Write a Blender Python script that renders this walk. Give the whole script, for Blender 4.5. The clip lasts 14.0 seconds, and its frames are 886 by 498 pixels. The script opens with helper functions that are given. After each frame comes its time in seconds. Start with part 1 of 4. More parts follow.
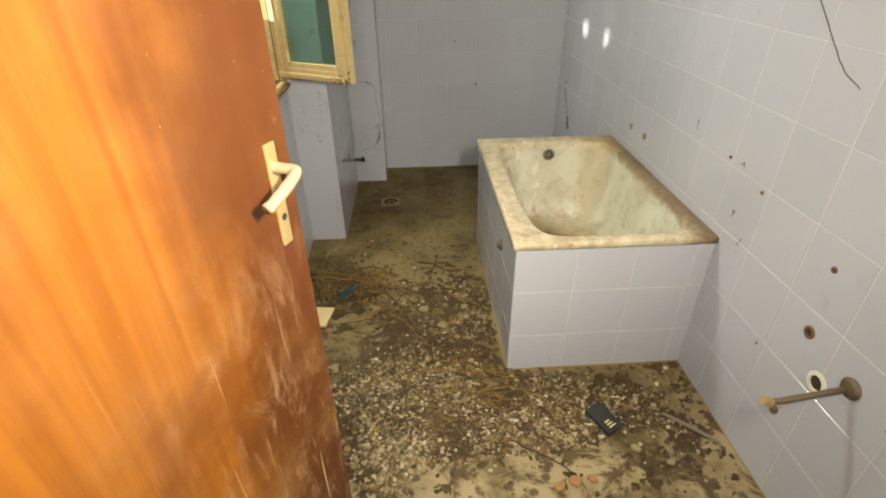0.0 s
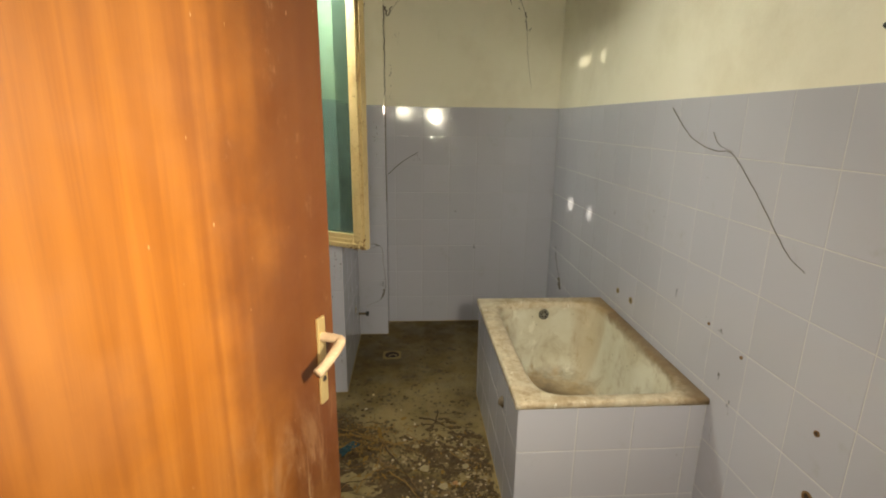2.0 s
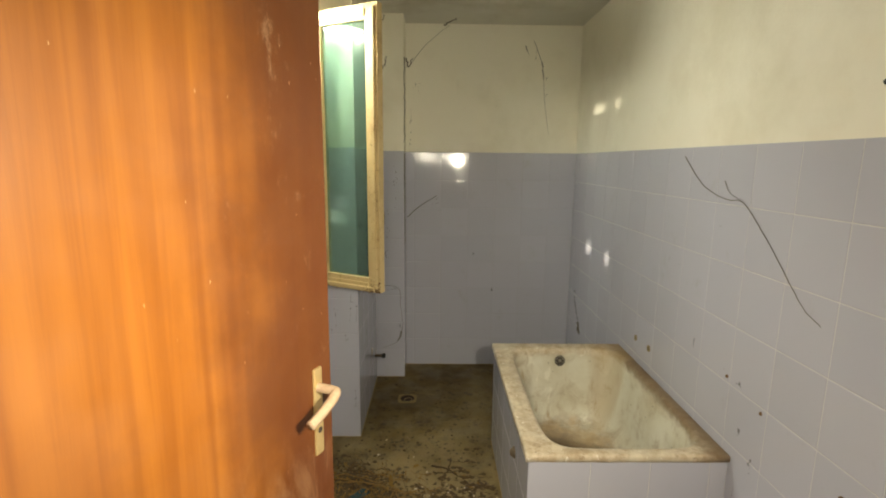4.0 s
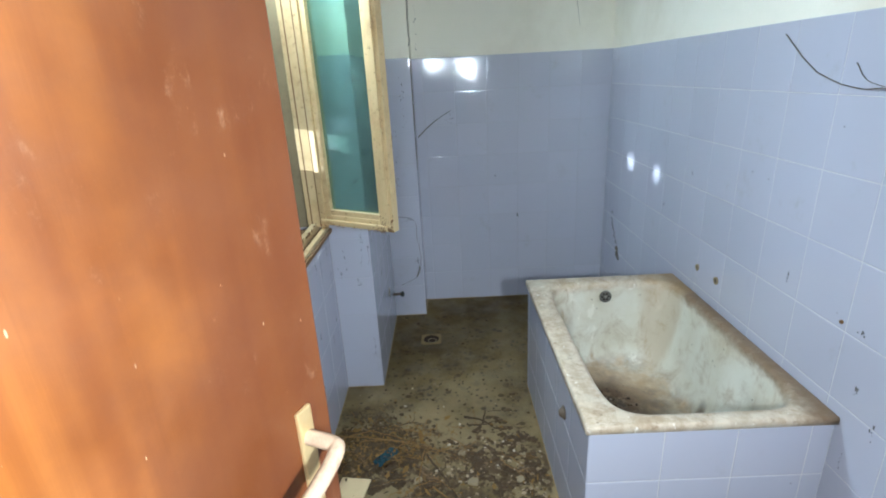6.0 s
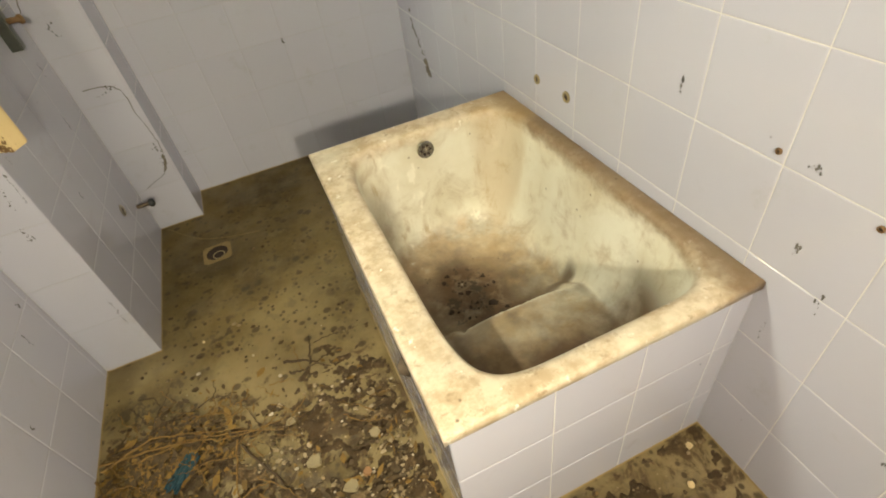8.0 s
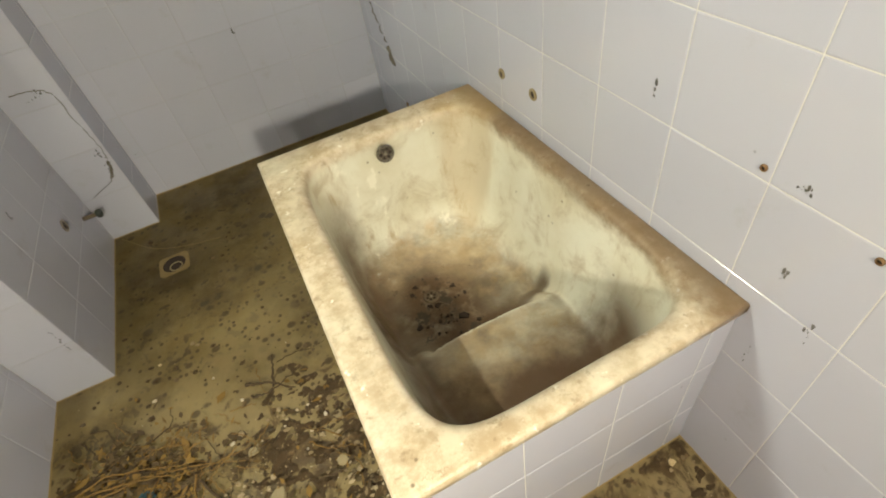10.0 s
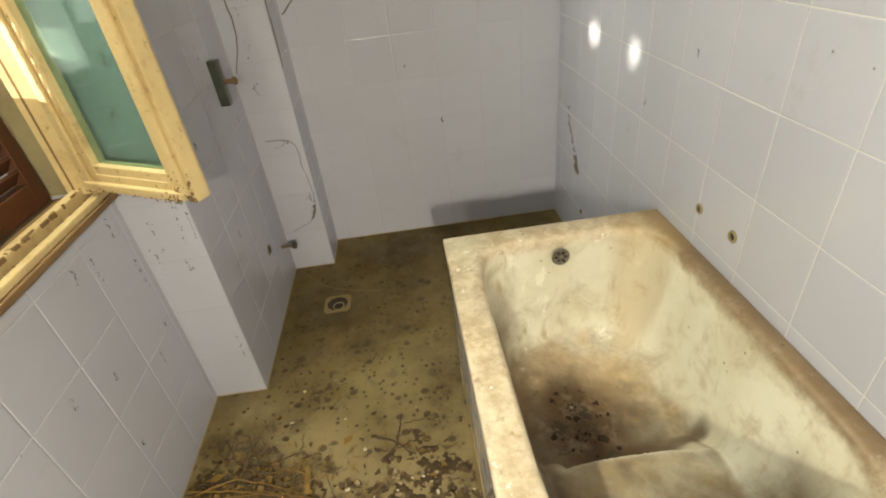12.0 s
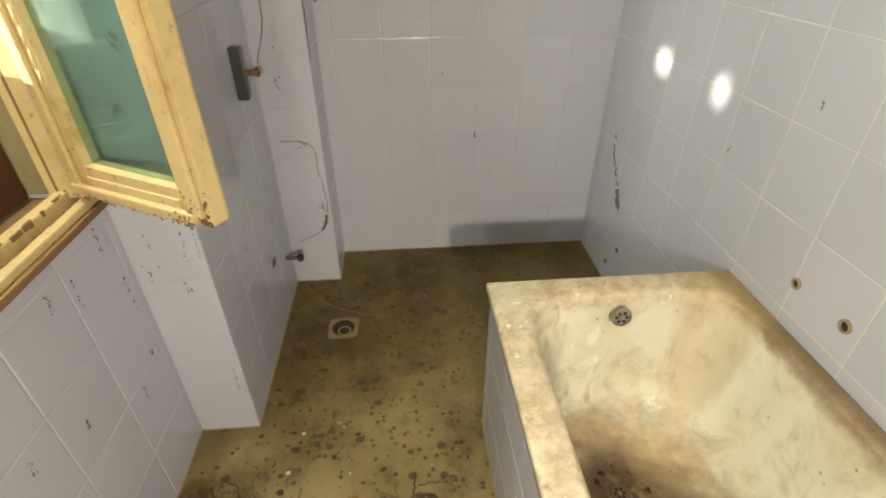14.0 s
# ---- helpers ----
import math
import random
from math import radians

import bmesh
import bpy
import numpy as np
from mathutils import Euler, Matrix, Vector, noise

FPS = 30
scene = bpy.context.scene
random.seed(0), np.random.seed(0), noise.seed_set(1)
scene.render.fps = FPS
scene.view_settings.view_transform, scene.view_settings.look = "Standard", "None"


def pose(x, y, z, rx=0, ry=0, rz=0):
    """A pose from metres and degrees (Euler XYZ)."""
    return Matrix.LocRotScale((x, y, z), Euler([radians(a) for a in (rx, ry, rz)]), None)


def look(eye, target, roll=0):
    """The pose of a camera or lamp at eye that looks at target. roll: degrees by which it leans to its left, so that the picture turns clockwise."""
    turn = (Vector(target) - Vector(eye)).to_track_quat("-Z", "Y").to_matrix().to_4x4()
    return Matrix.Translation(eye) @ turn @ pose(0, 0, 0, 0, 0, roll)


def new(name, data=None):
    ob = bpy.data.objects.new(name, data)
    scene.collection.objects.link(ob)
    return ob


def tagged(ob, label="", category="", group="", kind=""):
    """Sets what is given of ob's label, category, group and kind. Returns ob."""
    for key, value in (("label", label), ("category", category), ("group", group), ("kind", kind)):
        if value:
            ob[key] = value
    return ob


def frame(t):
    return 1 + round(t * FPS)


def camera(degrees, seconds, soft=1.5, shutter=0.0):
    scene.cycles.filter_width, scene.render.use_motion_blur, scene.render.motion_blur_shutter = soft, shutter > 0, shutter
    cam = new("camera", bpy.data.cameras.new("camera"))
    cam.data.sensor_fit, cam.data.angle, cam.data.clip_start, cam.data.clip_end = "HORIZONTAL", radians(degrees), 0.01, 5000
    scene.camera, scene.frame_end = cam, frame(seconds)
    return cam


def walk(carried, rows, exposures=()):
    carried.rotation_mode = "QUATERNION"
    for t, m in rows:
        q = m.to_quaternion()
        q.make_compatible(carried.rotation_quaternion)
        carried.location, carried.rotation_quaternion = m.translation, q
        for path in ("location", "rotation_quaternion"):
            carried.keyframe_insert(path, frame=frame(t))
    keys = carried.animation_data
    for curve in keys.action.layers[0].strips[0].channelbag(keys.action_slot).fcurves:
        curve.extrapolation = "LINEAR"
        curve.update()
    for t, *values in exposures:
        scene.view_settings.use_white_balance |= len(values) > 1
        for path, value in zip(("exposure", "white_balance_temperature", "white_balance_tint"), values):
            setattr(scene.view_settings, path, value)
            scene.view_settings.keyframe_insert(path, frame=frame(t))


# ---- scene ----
cam = camera(84.0, 14.0, soft=1.9)
# t, x, y, z, then the three turns in degrees
PATH = [
    (0.0, 0.016, -0.082, 1.455, 58.15, 0.57, -3.39),
    (0.5, -0.004, -0.144, 1.525, 62.56, 0.28, -3.35),
    (1.0, -0.032, -0.204, 1.515, 67.87, -0.76, -3.15),
    (1.5, -0.056, -0.214, 1.537, 71.05, -0.97, -4.01),
    (2.0, -0.039, -0.210, 1.553, 75.41, -0.67, -3.68),
    (2.5, -0.025, -0.243, 1.580, 79.38, -0.32, -3.64),
    (5.0, 0.027, -0.158, 1.590, 79.93, 1.24, 2.53),
    (5.5, 0.001, 0.004, 1.667, 74.54, 3.54, 2.52),
    (6.0, -0.031, 0.176, 1.550, 70.46, 2.85, -0.19),
    (6.5, -0.061, 0.416, 1.544, 62.06, 3.52, -6.05),
    (7.0, 0.063, 0.628, 1.465, 55.80, 5.43, -11.35),
    (7.5, 0.236, 0.768, 1.403, 51.48, 7.09, -17.22),
    (8.0, 0.266, 0.922, 1.376, 47.14, 7.25, -24.02),
    (10.5, 0.398, 1.044, 1.368, 44.02, 7.88, -26.78),
    (11.0, 0.359, 1.060, 1.398, 48.12, 8.11, -22.69),
    (11.5, 0.296, 1.008, 1.433, 52.31, 6.29, -14.84),
    (12.0, 0.269, 1.038, 1.438, 56.35, 5.67, -6.27),
    (12.5, 0.272, 1.105, 1.417, 58.63, 6.67, -4.98),
    (13.0, 0.215, 1.216, 1.407, 56.10, 4.75, -7.76),
    (13.5, 0.155, 1.264, 1.427, 54.20, 1.92, -6.69),
    (14.0, 0.116, 1.301, 1.431, 56.31, 0.06, -4.93),
]
EXPOSURES = [
    (0.0, 0.86, 7340, 0), (1.0, 0.57, 7540, 1), (2.5, 0.20, 7740, 2), (5.0, 0.33, 7240, 3), (5.6, 0.54, 5640, 0), (6.2, 0.88, 4940, 3), (6.6, 1.02, 4790, 3),
    (6.85, 1.04, 5340, -2), (7.1, 1.10, 6560, -4), (7.5, 1.16, 7860, 2), (8.2, 1.16, 7860, 2), (10.5, 1.10, 7260, 0), (11.2, 1.14, 7360, 0), (13.0, 1.16, 7660, 2), (14.0, 1.20, 7660, 2),
]
walk(cam, [(t, pose(x, y, z, rx, ry, rz)) for t, x, y, z, rx, ry, rz in PATH], EXPOSURES)

# ---- world and light ----
world = bpy.data.worlds.new("sky")
scene.world = world
world.use_nodes = True
_nt = world.node_tree
_sky = _nt.nodes.new("ShaderNodeTexSky")
_sky.sky_type, _sky.sun_disc = "NISHITA", False
_sky.sun_elevation, _sky.sun_rotation = radians(9.2), radians(245)
_nt.nodes["Background"].inputs["Strength"].default_value = 0.05
_nt.links.new(_sky.outputs[0], _nt.nodes["Background"].inputs["Color"])


def lamp(name, kind, m, energy, color, **settings):
    data = bpy.data.lights.new(name, kind)
    data.energy, data.color = energy, color
    if kind == "AREA":
        data.shape = "RECTANGLE"
        data.size, data.size_y = settings["size"]
        data.spread = radians(settings["spread"])
    else:
        data.angle = settings["angle"]
    ob = new(name, data)
    ob.matrix_world = m
    return ob


# daylight of the hall, coming in through the doorway
lamp("doorway_daylight", "AREA", look((-0.14, -0.26, 1.70), (0.45, 1.5, 0.55)), 5.6, (1.0, 0.94, 0.85), size=(0.07, 0.09), spread=125)
lamp("doorway_daylight_side", "AREA", look((0.32, -0.05, 1.60), (-0.50, 1.5, 0.65)), 12.0, (1.0, 0.94, 0.85), size=(0.06, 0.10), spread=130)
# added strip lamp for the window's daylight, in the upper part of its opening
lamp("window_daylight", "AREA", look((-0.735, 2.12, 2.268), (1.0, 1.70, 1.50)), 27.0, (0.97, 1.0, 0.96), size=(0.44, 0.05), spread=180)
# low sun outside the shuttered window
lamp("sun", "SUN", look((-1.0, -0.47, 0.18), (0.0, 0.0, 0.0)), 5.0, (1.0, 0.94, 0.85), angle=radians(1.8))


# ---- materials ----
class Nodes:
    """A small builder for node materials."""

    def __init__(self, name):
        self.mat = bpy.data.materials.new(name)
        self.mat.use_nodes = True
        self.tree = self.mat.node_tree
        self.bsdf = self.tree.nodes["Principled BSDF"]
        self.coord = self.tree.nodes.new("ShaderNodeTexCoord")

    def add(self, kind, **props):
        node = self.tree.nodes.new(kind)
        for key, value in props.items():
            setattr(node, key, value)
        return node

    def link(self, a, b):
        self.tree.links.new(a, b)

    def mapped(self, scale=(1, 1, 1), space="world"):
        node = self.add("ShaderNodeMapping")
        node.inputs["Scale"].default_value = scale
        if space == "world":
            geo = self.add("ShaderNodeNewGeometry")
            self.link(geo.outputs["Position"], node.inputs["Vector"])
        else:
            self.link(self.coord.outputs["Object"], node.inputs["Vector"])
        return node.outputs[0]

    def noise(self, scale, detail=6.0, rough=0.6, vec=None, distortion=0.0):
        node = self.add("ShaderNodeTexNoise")
        node.inputs["Scale"].default_value, node.inputs["Detail"].default_value = scale, detail
        node.inputs["Roughness"].default_value, node.inputs["Distortion"].default_value = rough, distortion
        self.link(vec or self.mapped(), node.inputs["Vector"])
        return node.outputs["Fac"]

    def cells(self, scale, vec=None, feature="F1"):
        node = self.add("ShaderNodeTexVoronoi", feature=feature)
        node.inputs["Scale"].default_value = scale
        self.link(vec or self.mapped(), node.inputs["Vector"])
        return node.outputs["Distance"]

    def step(self, value, low, high, a=0.0, b=1.0):
        node = self.add("ShaderNodeMapRange", interpolation_type="SMOOTHSTEP")
        self.link(value, node.inputs["Value"])
        for key, v in (("From Min", low), ("From Max", high), ("To Min", a), ("To Max", b)):
            node.inputs[key].default_value = v
        return node.outputs["Result"]

    def math(self, op, a, b):
        node = self.add("ShaderNodeMath", operation=op)
        for k, v in enumerate((a, b)):
            if isinstance(v, (int, float)):
                node.inputs[k].default_value = v
            else:
                self.link(v, node.inputs[k])
        return node.outputs[0]

    def mix(self, fac, a, b, blend="MIX"):
        node = self.add("ShaderNodeMix", data_type="RGBA", blend_type=blend)
        for key, v in ((0, fac), (6, a), (7, b)):
            if isinstance(v, (int, float)):
                node.inputs[key].default_value = v
            elif isinstance(v, tuple):
                node.inputs[key].default_value = (*v, 1.0)
            else:
                self.link(v, node.inputs[key])
        return node.outputs[2]

    def axis(self, name, space="world"):
        node = self.add("ShaderNodeSeparateXYZ")
        self.link(self.mapped(space=space), node.inputs[0])
        return node.outputs[name]

    def random(self):
        return self.add("ShaderNodeObjectInfo").outputs["Random"]

    def island(self):
        return self.add("ShaderNodeNewGeometry").outputs["Random Per Island"]

    def done(self, color, rough=0.5, metal=0.0, bump=None, strength=0.3, distance=0.01, **extra):
        for key, v in (("Base Color", color), ("Roughness", rough), ("Metallic", metal)):
            socket = self.bsdf.inputs[key]
            if isinstance(v, tuple):
                socket.default_value = (*v, 1.0)
            elif isinstance(v, (int, float)):
                socket.default_value = v
            else:
                self.link(v, socket)
        for key, v in extra.items():
            self.bsdf.inputs[key].default_value = v
        if bump is not None:
            node = self.add("ShaderNodeBump")
            node.inputs["Strength"].default_value, node.inputs["Distance"].default_value = strength, distance
            self.link(bump, node.inputs["Height"])
            self.link(node.outputs[0], self.bsdf.inputs["Normal"])
        return self.mat


def make_tile():
    n = Nodes("glazed_tile")
    base = n.mix(n.random(), (0.432, 0.436, 0.517), (0.456, 0.460, 0.545))
    base = n.mix(n.math("MULTIPLY", n.noise(2.2), 0.35), base, (0.49, 0.48, 0.51))
    dirt = n.step(n.noise(6.0, 8, 0.7), 0.58, 0.80, 0.0, 0.40)
    base = n.mix(dirt, base, (0.30, 0.27, 0.22))
    specks = n.step(n.cells(17.0), 0.0, 0.07, 1.0, 0.0)
    specks = n.math("MULTIPLY", specks, n.step(n.noise(5.0), 0.54, 0.64))
    base = n.mix(specks, base, (0.10, 0.08, 0.06))
    rough = n.step(n.noise(3.0, 5, 0.6), 0.35, 0.7, 0.06, 0.14)
    return n.done(base, rough, bump=n.noise(4.0, 2), strength=0.05, distance=0.01)


def make_grout():
    n = Nodes("grout")
    return n.done(n.mix(n.noise(14.0), (0.70, 0.69, 0.67), (0.50, 0.48, 0.45)), 0.9, bump=n.noise(180.0), strength=0.2, distance=0.002)


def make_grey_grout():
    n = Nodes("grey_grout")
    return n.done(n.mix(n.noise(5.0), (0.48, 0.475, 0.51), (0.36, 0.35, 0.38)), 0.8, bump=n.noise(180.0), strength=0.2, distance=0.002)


def make_plaster(name="painted_plaster", light=(0.82, 0.78, 0.66), dark=(0.70, 0.65, 0.52)):
    n = Nodes(name)
    base = n.mix(n.step(n.noise(1.6, 8, 0.65), 0.42, 0.75), light, dark)
    streak = n.step(n.noise(3.0, 8, 0.7, n.mapped((3, 3, 0.5))), 0.64, 0.80, 0.0, 0.35)
    base = n.mix(streak, base, (0.40, 0.36, 0.28))
    spots = n.math("MULTIPLY", n.step(n.cells(9.0), 0.0, 0.10, 1.0, 0.0), n.step(n.noise(3.2), 0.58, 0.64))
    base = n.mix(spots, base, (0.12, 0.10, 0.08))
    return n.done(base, 0.85, bump=n.noise(60.0, 8), strength=0.25, distance=0.004)


def make_floor():
    n = Nodes("cement_floor")
    base = n.mix(n.step(n.noise(2.4, 8, 0.65), 0.35, 0.7), (0.138, 0.095, 0.029), (0.058, 0.038, 0.009))
    base = n.mix(n.step(n.noise(7.0, 10, 0.75), 0.45, 0.75, 0.0, 0.6), base, (0.195, 0.14, 0.058))
    near = n.step(n.axis("Y"), 1.9, 3.3, 0.06, -0.06)
    blot = n.math("ADD", n.step(n.cells(11.0, n.mapped()), 0.12, 0.30, 1.0, 0.0), n.step(n.cells(27.0, n.mapped()), 0.10, 0.26, 0.9, 0.0))
    blot = n.math("MULTIPLY", blot, n.step(n.math("ADD", n.noise(9.0, 10, 0.75), near), 0.42, 0.52))
    base = n.mix(n.math("MINIMUM", blot, 0.9), base, (0.035, 0.022, 0.008))
    flecks = n.step(n.math("ADD", n.noise(21.0, 5, 0.62, distortion=0.7), near), 0.585, 0.63, 0.0, 0.85)
    base = n.mix(n.math("MULTIPLY", flecks, n.step(n.noise(4.0, 4), 0.40, 0.55, 0.35, 1.0)), base, (0.040, 0.025, 0.008))
    pale = n.math("MULTIPLY", n.step(n.noise(3.3, 6, 0.55), 0.34, 0.56), n.step(n.axis("Y"), 2.1, 2.8, 0.75, 0.0))
    tone = n.mix(n.step(n.axis("Y"), 0.95, 1.35), (0.42, 0.325, 0.19), (0.250, 0.187, 0.084))
    base = n.mix(pale, base, tone)
    spots = n.math("MULTIPLY", n.step(n.cells(13.0, n.mapped((1, 1.15, 1))), 0.14, 0.26, 1.0, 0.0), n.step(n.math("ADD", n.noise(3.1, 6, 0.6), near), 0.42, 0.52))
    spots = n.math("MAXIMUM", spots, n.math("MULTIPLY", n.step(n.cells(23.0, n.mapped((1.1, 1, 1))), 0.12, 0.24, 1.0, 0.0), n.step(n.math("ADD", n.noise(4.3, 6, 0.6), near), 0.44, 0.52)))
    base = n.mix(n.math("MULTIPLY", spots, 0.82), base, (0.040, 0.024, 0.007))
    # soil stains spread from the doorway to the middle of the room
    reach = n.step(n.axis("Y"), 1.75, 2.5, 0.075, -0.15)
    soil = n.step(n.math("ADD", n.noise(6.5, 10, 0.72, distortion=0.6), reach), 0.55, 0.66, 0.0, 0.9)
    base = n.mix(soil, base, n.mix(n.noise(30.0), (0.018, 0.009, 0.002), (0.095, 0.050, 0.013)))
    rough = n.step(n.noise(5.0, 8), 0.35, 0.7, 0.45, 0.85)
    return n.done(base, rough, bump=n.noise(38.0, 10, 0.7), strength=0.4, distance=0.006)


def make_soil():
    n = Nodes("soil")
    base = n.mix(n.noise(24.0, 10, 0.75), (0.014, 0.0075, 0.002), (0.100, 0.054, 0.014))
    pale = n.step(n.noise(7.5, 10, 0.75, distortion=0.8), 0.54, 0.64, 0.0, 0.75)
    base = n.mix(pale, base, n.mix(n.noise(40.0, 8, 0.7), (0.32, 0.22, 0.11), (0.13, 0.075, 0.026)))
    base = n.mix(n.step(n.noise(55.0, 6), 0.60, 0.69, 0.0, 0.6), base, (0.33, 0.25, 0.13))
    return n.done(base, 0.7, bump=n.noise(90.0, 10, 0.75), strength=0.9, distance=0.008)


def make_gravel():
    n = Nodes("gravel")
    ramp = n.add("ShaderNodeValToRGB")
    stops = ((0.0, (0.04, 0.028, 0.015)), (0.30, (0.14, 0.096, 0.048)), (0.62, (0.29, 0.215, 0.12)), (0.90, (0.46, 0.365, 0.23)), (1.0, (0.60, 0.53, 0.42)))
    ramp.color_ramp.elements[0].position, ramp.color_ramp.elements[0].color = stops[0][0], (*stops[0][1], 1)
    ramp.color_ramp.elements[1].position, ramp.color_ramp.elements[1].color = stops[-1][0], (*stops[-1][1], 1)
    for p, c in stops[1:-1]:
        ramp.color_ramp.elements.new(p).color = (*c, 1)
    n.link(n.island(), ramp.inputs[0])
    base = n.mix(n.math("MULTIPLY", n.noise(120.0), 0.5), ramp.outputs[0], (0.12, 0.09, 0.05))
    return n.done(base, 0.85, bump=n.noise(300.0), strength=0.4, distance=0.002)


def make_enamel():
    n = Nodes("dirty_enamel")
    base = n.mix(n.step(n.noise(4.0, 8, 0.6), 0.35, 0.7), (0.70, 0.68, 0.575), (0.59, 0.545, 0.415))
    x, y, z = n.axis("X"), n.math("ADD", n.axis("Y"), 0.035), n.math("SUBTRACT", n.axis("Z"), 0.013)
    # brown scum settled on the bottom
    face = n.add("ShaderNodeSeparateXYZ")
    n.link(n.add("ShaderNodeNewGeometry").outputs["Normal"], face.inputs[0])
    flat = n.math("MULTIPLY", n.step(face.outputs["Z"], 0.80, 0.99), n.step(n.math("ADD", z, n.math("MULTIPLY", n.noise(6.0, 6, 0.6), 0.10)), 0.34, 0.44, 1.0, 0.0))
    flat = n.math("MULTIPLY", flat, n.step(n.math("ADD", y, n.math("MULTIPLY", n.noise(6.5, 7, 0.65), 0.20)), 2.16, 2.30, 1.0, 0.15))
    foot = n.step(n.math("ADD", z, n.math("MULTIPLY", n.noise(5.0, 6, 0.6), 0.20)), 0.25, 0.325, 0.85, 0.0)
    low = n.math("MAXIMUM", n.math("MULTIPLY", flat, n.step(n.noise(4.0, 6, 0.6), 0.32, 0.64, 0.42, 0.95)), foot)
    scum = n.mix(n.step(n.noise(9.0, 8, 0.62), 0.36, 0.66), (0.10, 0.046, 0.015), (0.43, 0.29, 0.15))
    base = n.mix(n.math("MULTIPLY", low, 0.92), base, scum)
    # mottled grey-brown film on the sides
    film = n.math("MULTIPLY", n.step(n.noise(7.5, 10, 0.72, distortion=0.5), 0.47, 0.70, 0.0, 0.65), n.step(z, 0.50, 0.58, 1.0, 0.0))
    base = n.mix(film, base, (0.36, 0.27, 0.16))
    clean = n.math("MULTIPLY", n.step(n.noise(12.0, 7, 0.65, n.mapped((1, 1, 0.6))), 0.60, 0.68, 0.0, 0.7), n.step(y, 2.1, 2.2))
    base = n.mix(clean, base, (0.80, 0.77, 0.66))
    # run marks down the sides
    runs = n.step(n.noise(7.0, 7, 0.62, n.mapped((4, 4, 0.8))), 0.52, 0.72, 0.0, 0.7)
    base = n.mix(n.math("MULTIPLY", runs, n.step(n.noise(3.0, 4), 0.42, 0.62)), base, (0.36, 0.245, 0.115))
    # dust caked on the rim, thickest along the wall
    rim = n.step(n.math("ADD", z, n.math("MULTIPLY", n.noise(14.0, 8, 0.65), 0.07)), 0.560, 0.605)
    dust = n.mix(n.step(n.noise(17.0, 9, 0.70), 0.36, 0.64), (0.40, 0.30, 0.19), (0.62, 0.53, 0.40))
    dust = n.mix(n.step(n.noise(40.0, 8, 0.7), 0.56, 0.66, 0.0, 0.6), dust, (0.24, 0.16, 0.09))
    dust = n.mix(n.step(n.noise(33.0, 6, 0.6), 0.64, 0.70), dust, (0.80, 0.76, 0.68))
    wall_side = n.step(n.math("ADD", x, n.math("MULTIPLY", n.noise(12.0, 8, 0.65), 0.16)), 0.995, 1.095)
    base = n.mix(n.math("MULTIPLY", rim, n.step(n.noise(7.0, 8, 0.65), 0.28, 0.58, 0.5, 0.97)), base, dust)
    base = n.mix(n.math("MULTIPLY", n.math("MULTIPLY", wall_side, rim), 0.85), base, (0.150, 0.088, 0.038))
    # thick brown scum at the foot of the front end
    front = n.math("ADD", y, n.math("MULTIPLY", n.noise(7.0, 6, 0.6), 0.25))
    front = n.math("MULTIPLY", n.step(front, 1.66, 1.84, 1.0, 0.0), n.step(z, 0.34, 0.50, 1.0, 0.0))
    base = n.mix(n.math("MULTIPLY", front, 0.92), base, (0.075, 0.034, 0.012))
    # dark shade and scum coloured into the seat's crease and along the low wall
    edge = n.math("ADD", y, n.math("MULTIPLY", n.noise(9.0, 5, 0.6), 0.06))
    crease_shade = n.math("MULTIPLY", n.math("MULTIPLY", n.step(edge, 1.825, 1.850), n.step(edge, 1.865, 1.91, 1.0, 0.0)), n.step(z, 0.22, 0.28, 1.0, 0.0))
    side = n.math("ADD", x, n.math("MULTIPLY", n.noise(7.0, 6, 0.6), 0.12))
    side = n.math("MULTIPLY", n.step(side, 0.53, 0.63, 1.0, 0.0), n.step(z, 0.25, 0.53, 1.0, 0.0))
    base = n.mix(n.math("MULTIPLY", n.math("MAXIMUM", crease_shade, side), 0.85), base, (0.085, 0.042, 0.016))
    # rusty streak down the far corner
    corner = n.math("ADD", n.math("SUBTRACT", y, 2.20), n.math("MULTIPLY", n.noise(9.0, 6, 0.6, n.mapped((1, 1, 0.35))), 0.16))
    streak = n.math("MULTIPLY", n.step(corner, 0.03, 0.10, 0.0, 1.0), n.step(x, 0.83, 0.90, 0.0, 1.0))
    base = n.mix(n.math("MULTIPLY", streak, 0.45), base, (0.40, 0.27, 0.12))
    # black crust round the drain
    dx, dy = n.math("SUBTRACT", x, 0.64), n.math("SUBTRACT", y, 1.95)
    away = n.math("SQRT", n.math("ADD", n.math("MULTIPLY", dx, dx), n.math("MULTIPLY", dy, dy)), 0.0)
    pool = n.step(n.math("ADD", away, n.math("MULTIPLY", n.noise(8.0, 8, 0.68), 0.22)), 0.20, 0.34, 0.95, 0.0)
    pool = n.math("MULTIPLY", pool, n.step(z, 0.24, 0.33, 1.0, 0.0))
    base = n.mix(n.math("MULTIPLY", pool, n.step(n.noise(16.0, 8, 0.7), 0.30, 0.56, 0.55, 1.0)), base, (0.072, 0.033, 0.010))
    field = n.math("SUBTRACT", n.noise(19.0, 10, 0.75), n.math("MULTIPLY", away, 0.9))
    crust = n.math("MULTIPLY", n.step(field, 0.46, 0.50), n.step(z, 0.24, 0.30, 1.0, 0.0))
    base = n.mix(n.math("MULTIPLY", crust, 0.92), base, (0.035, 0.022, 0.012))
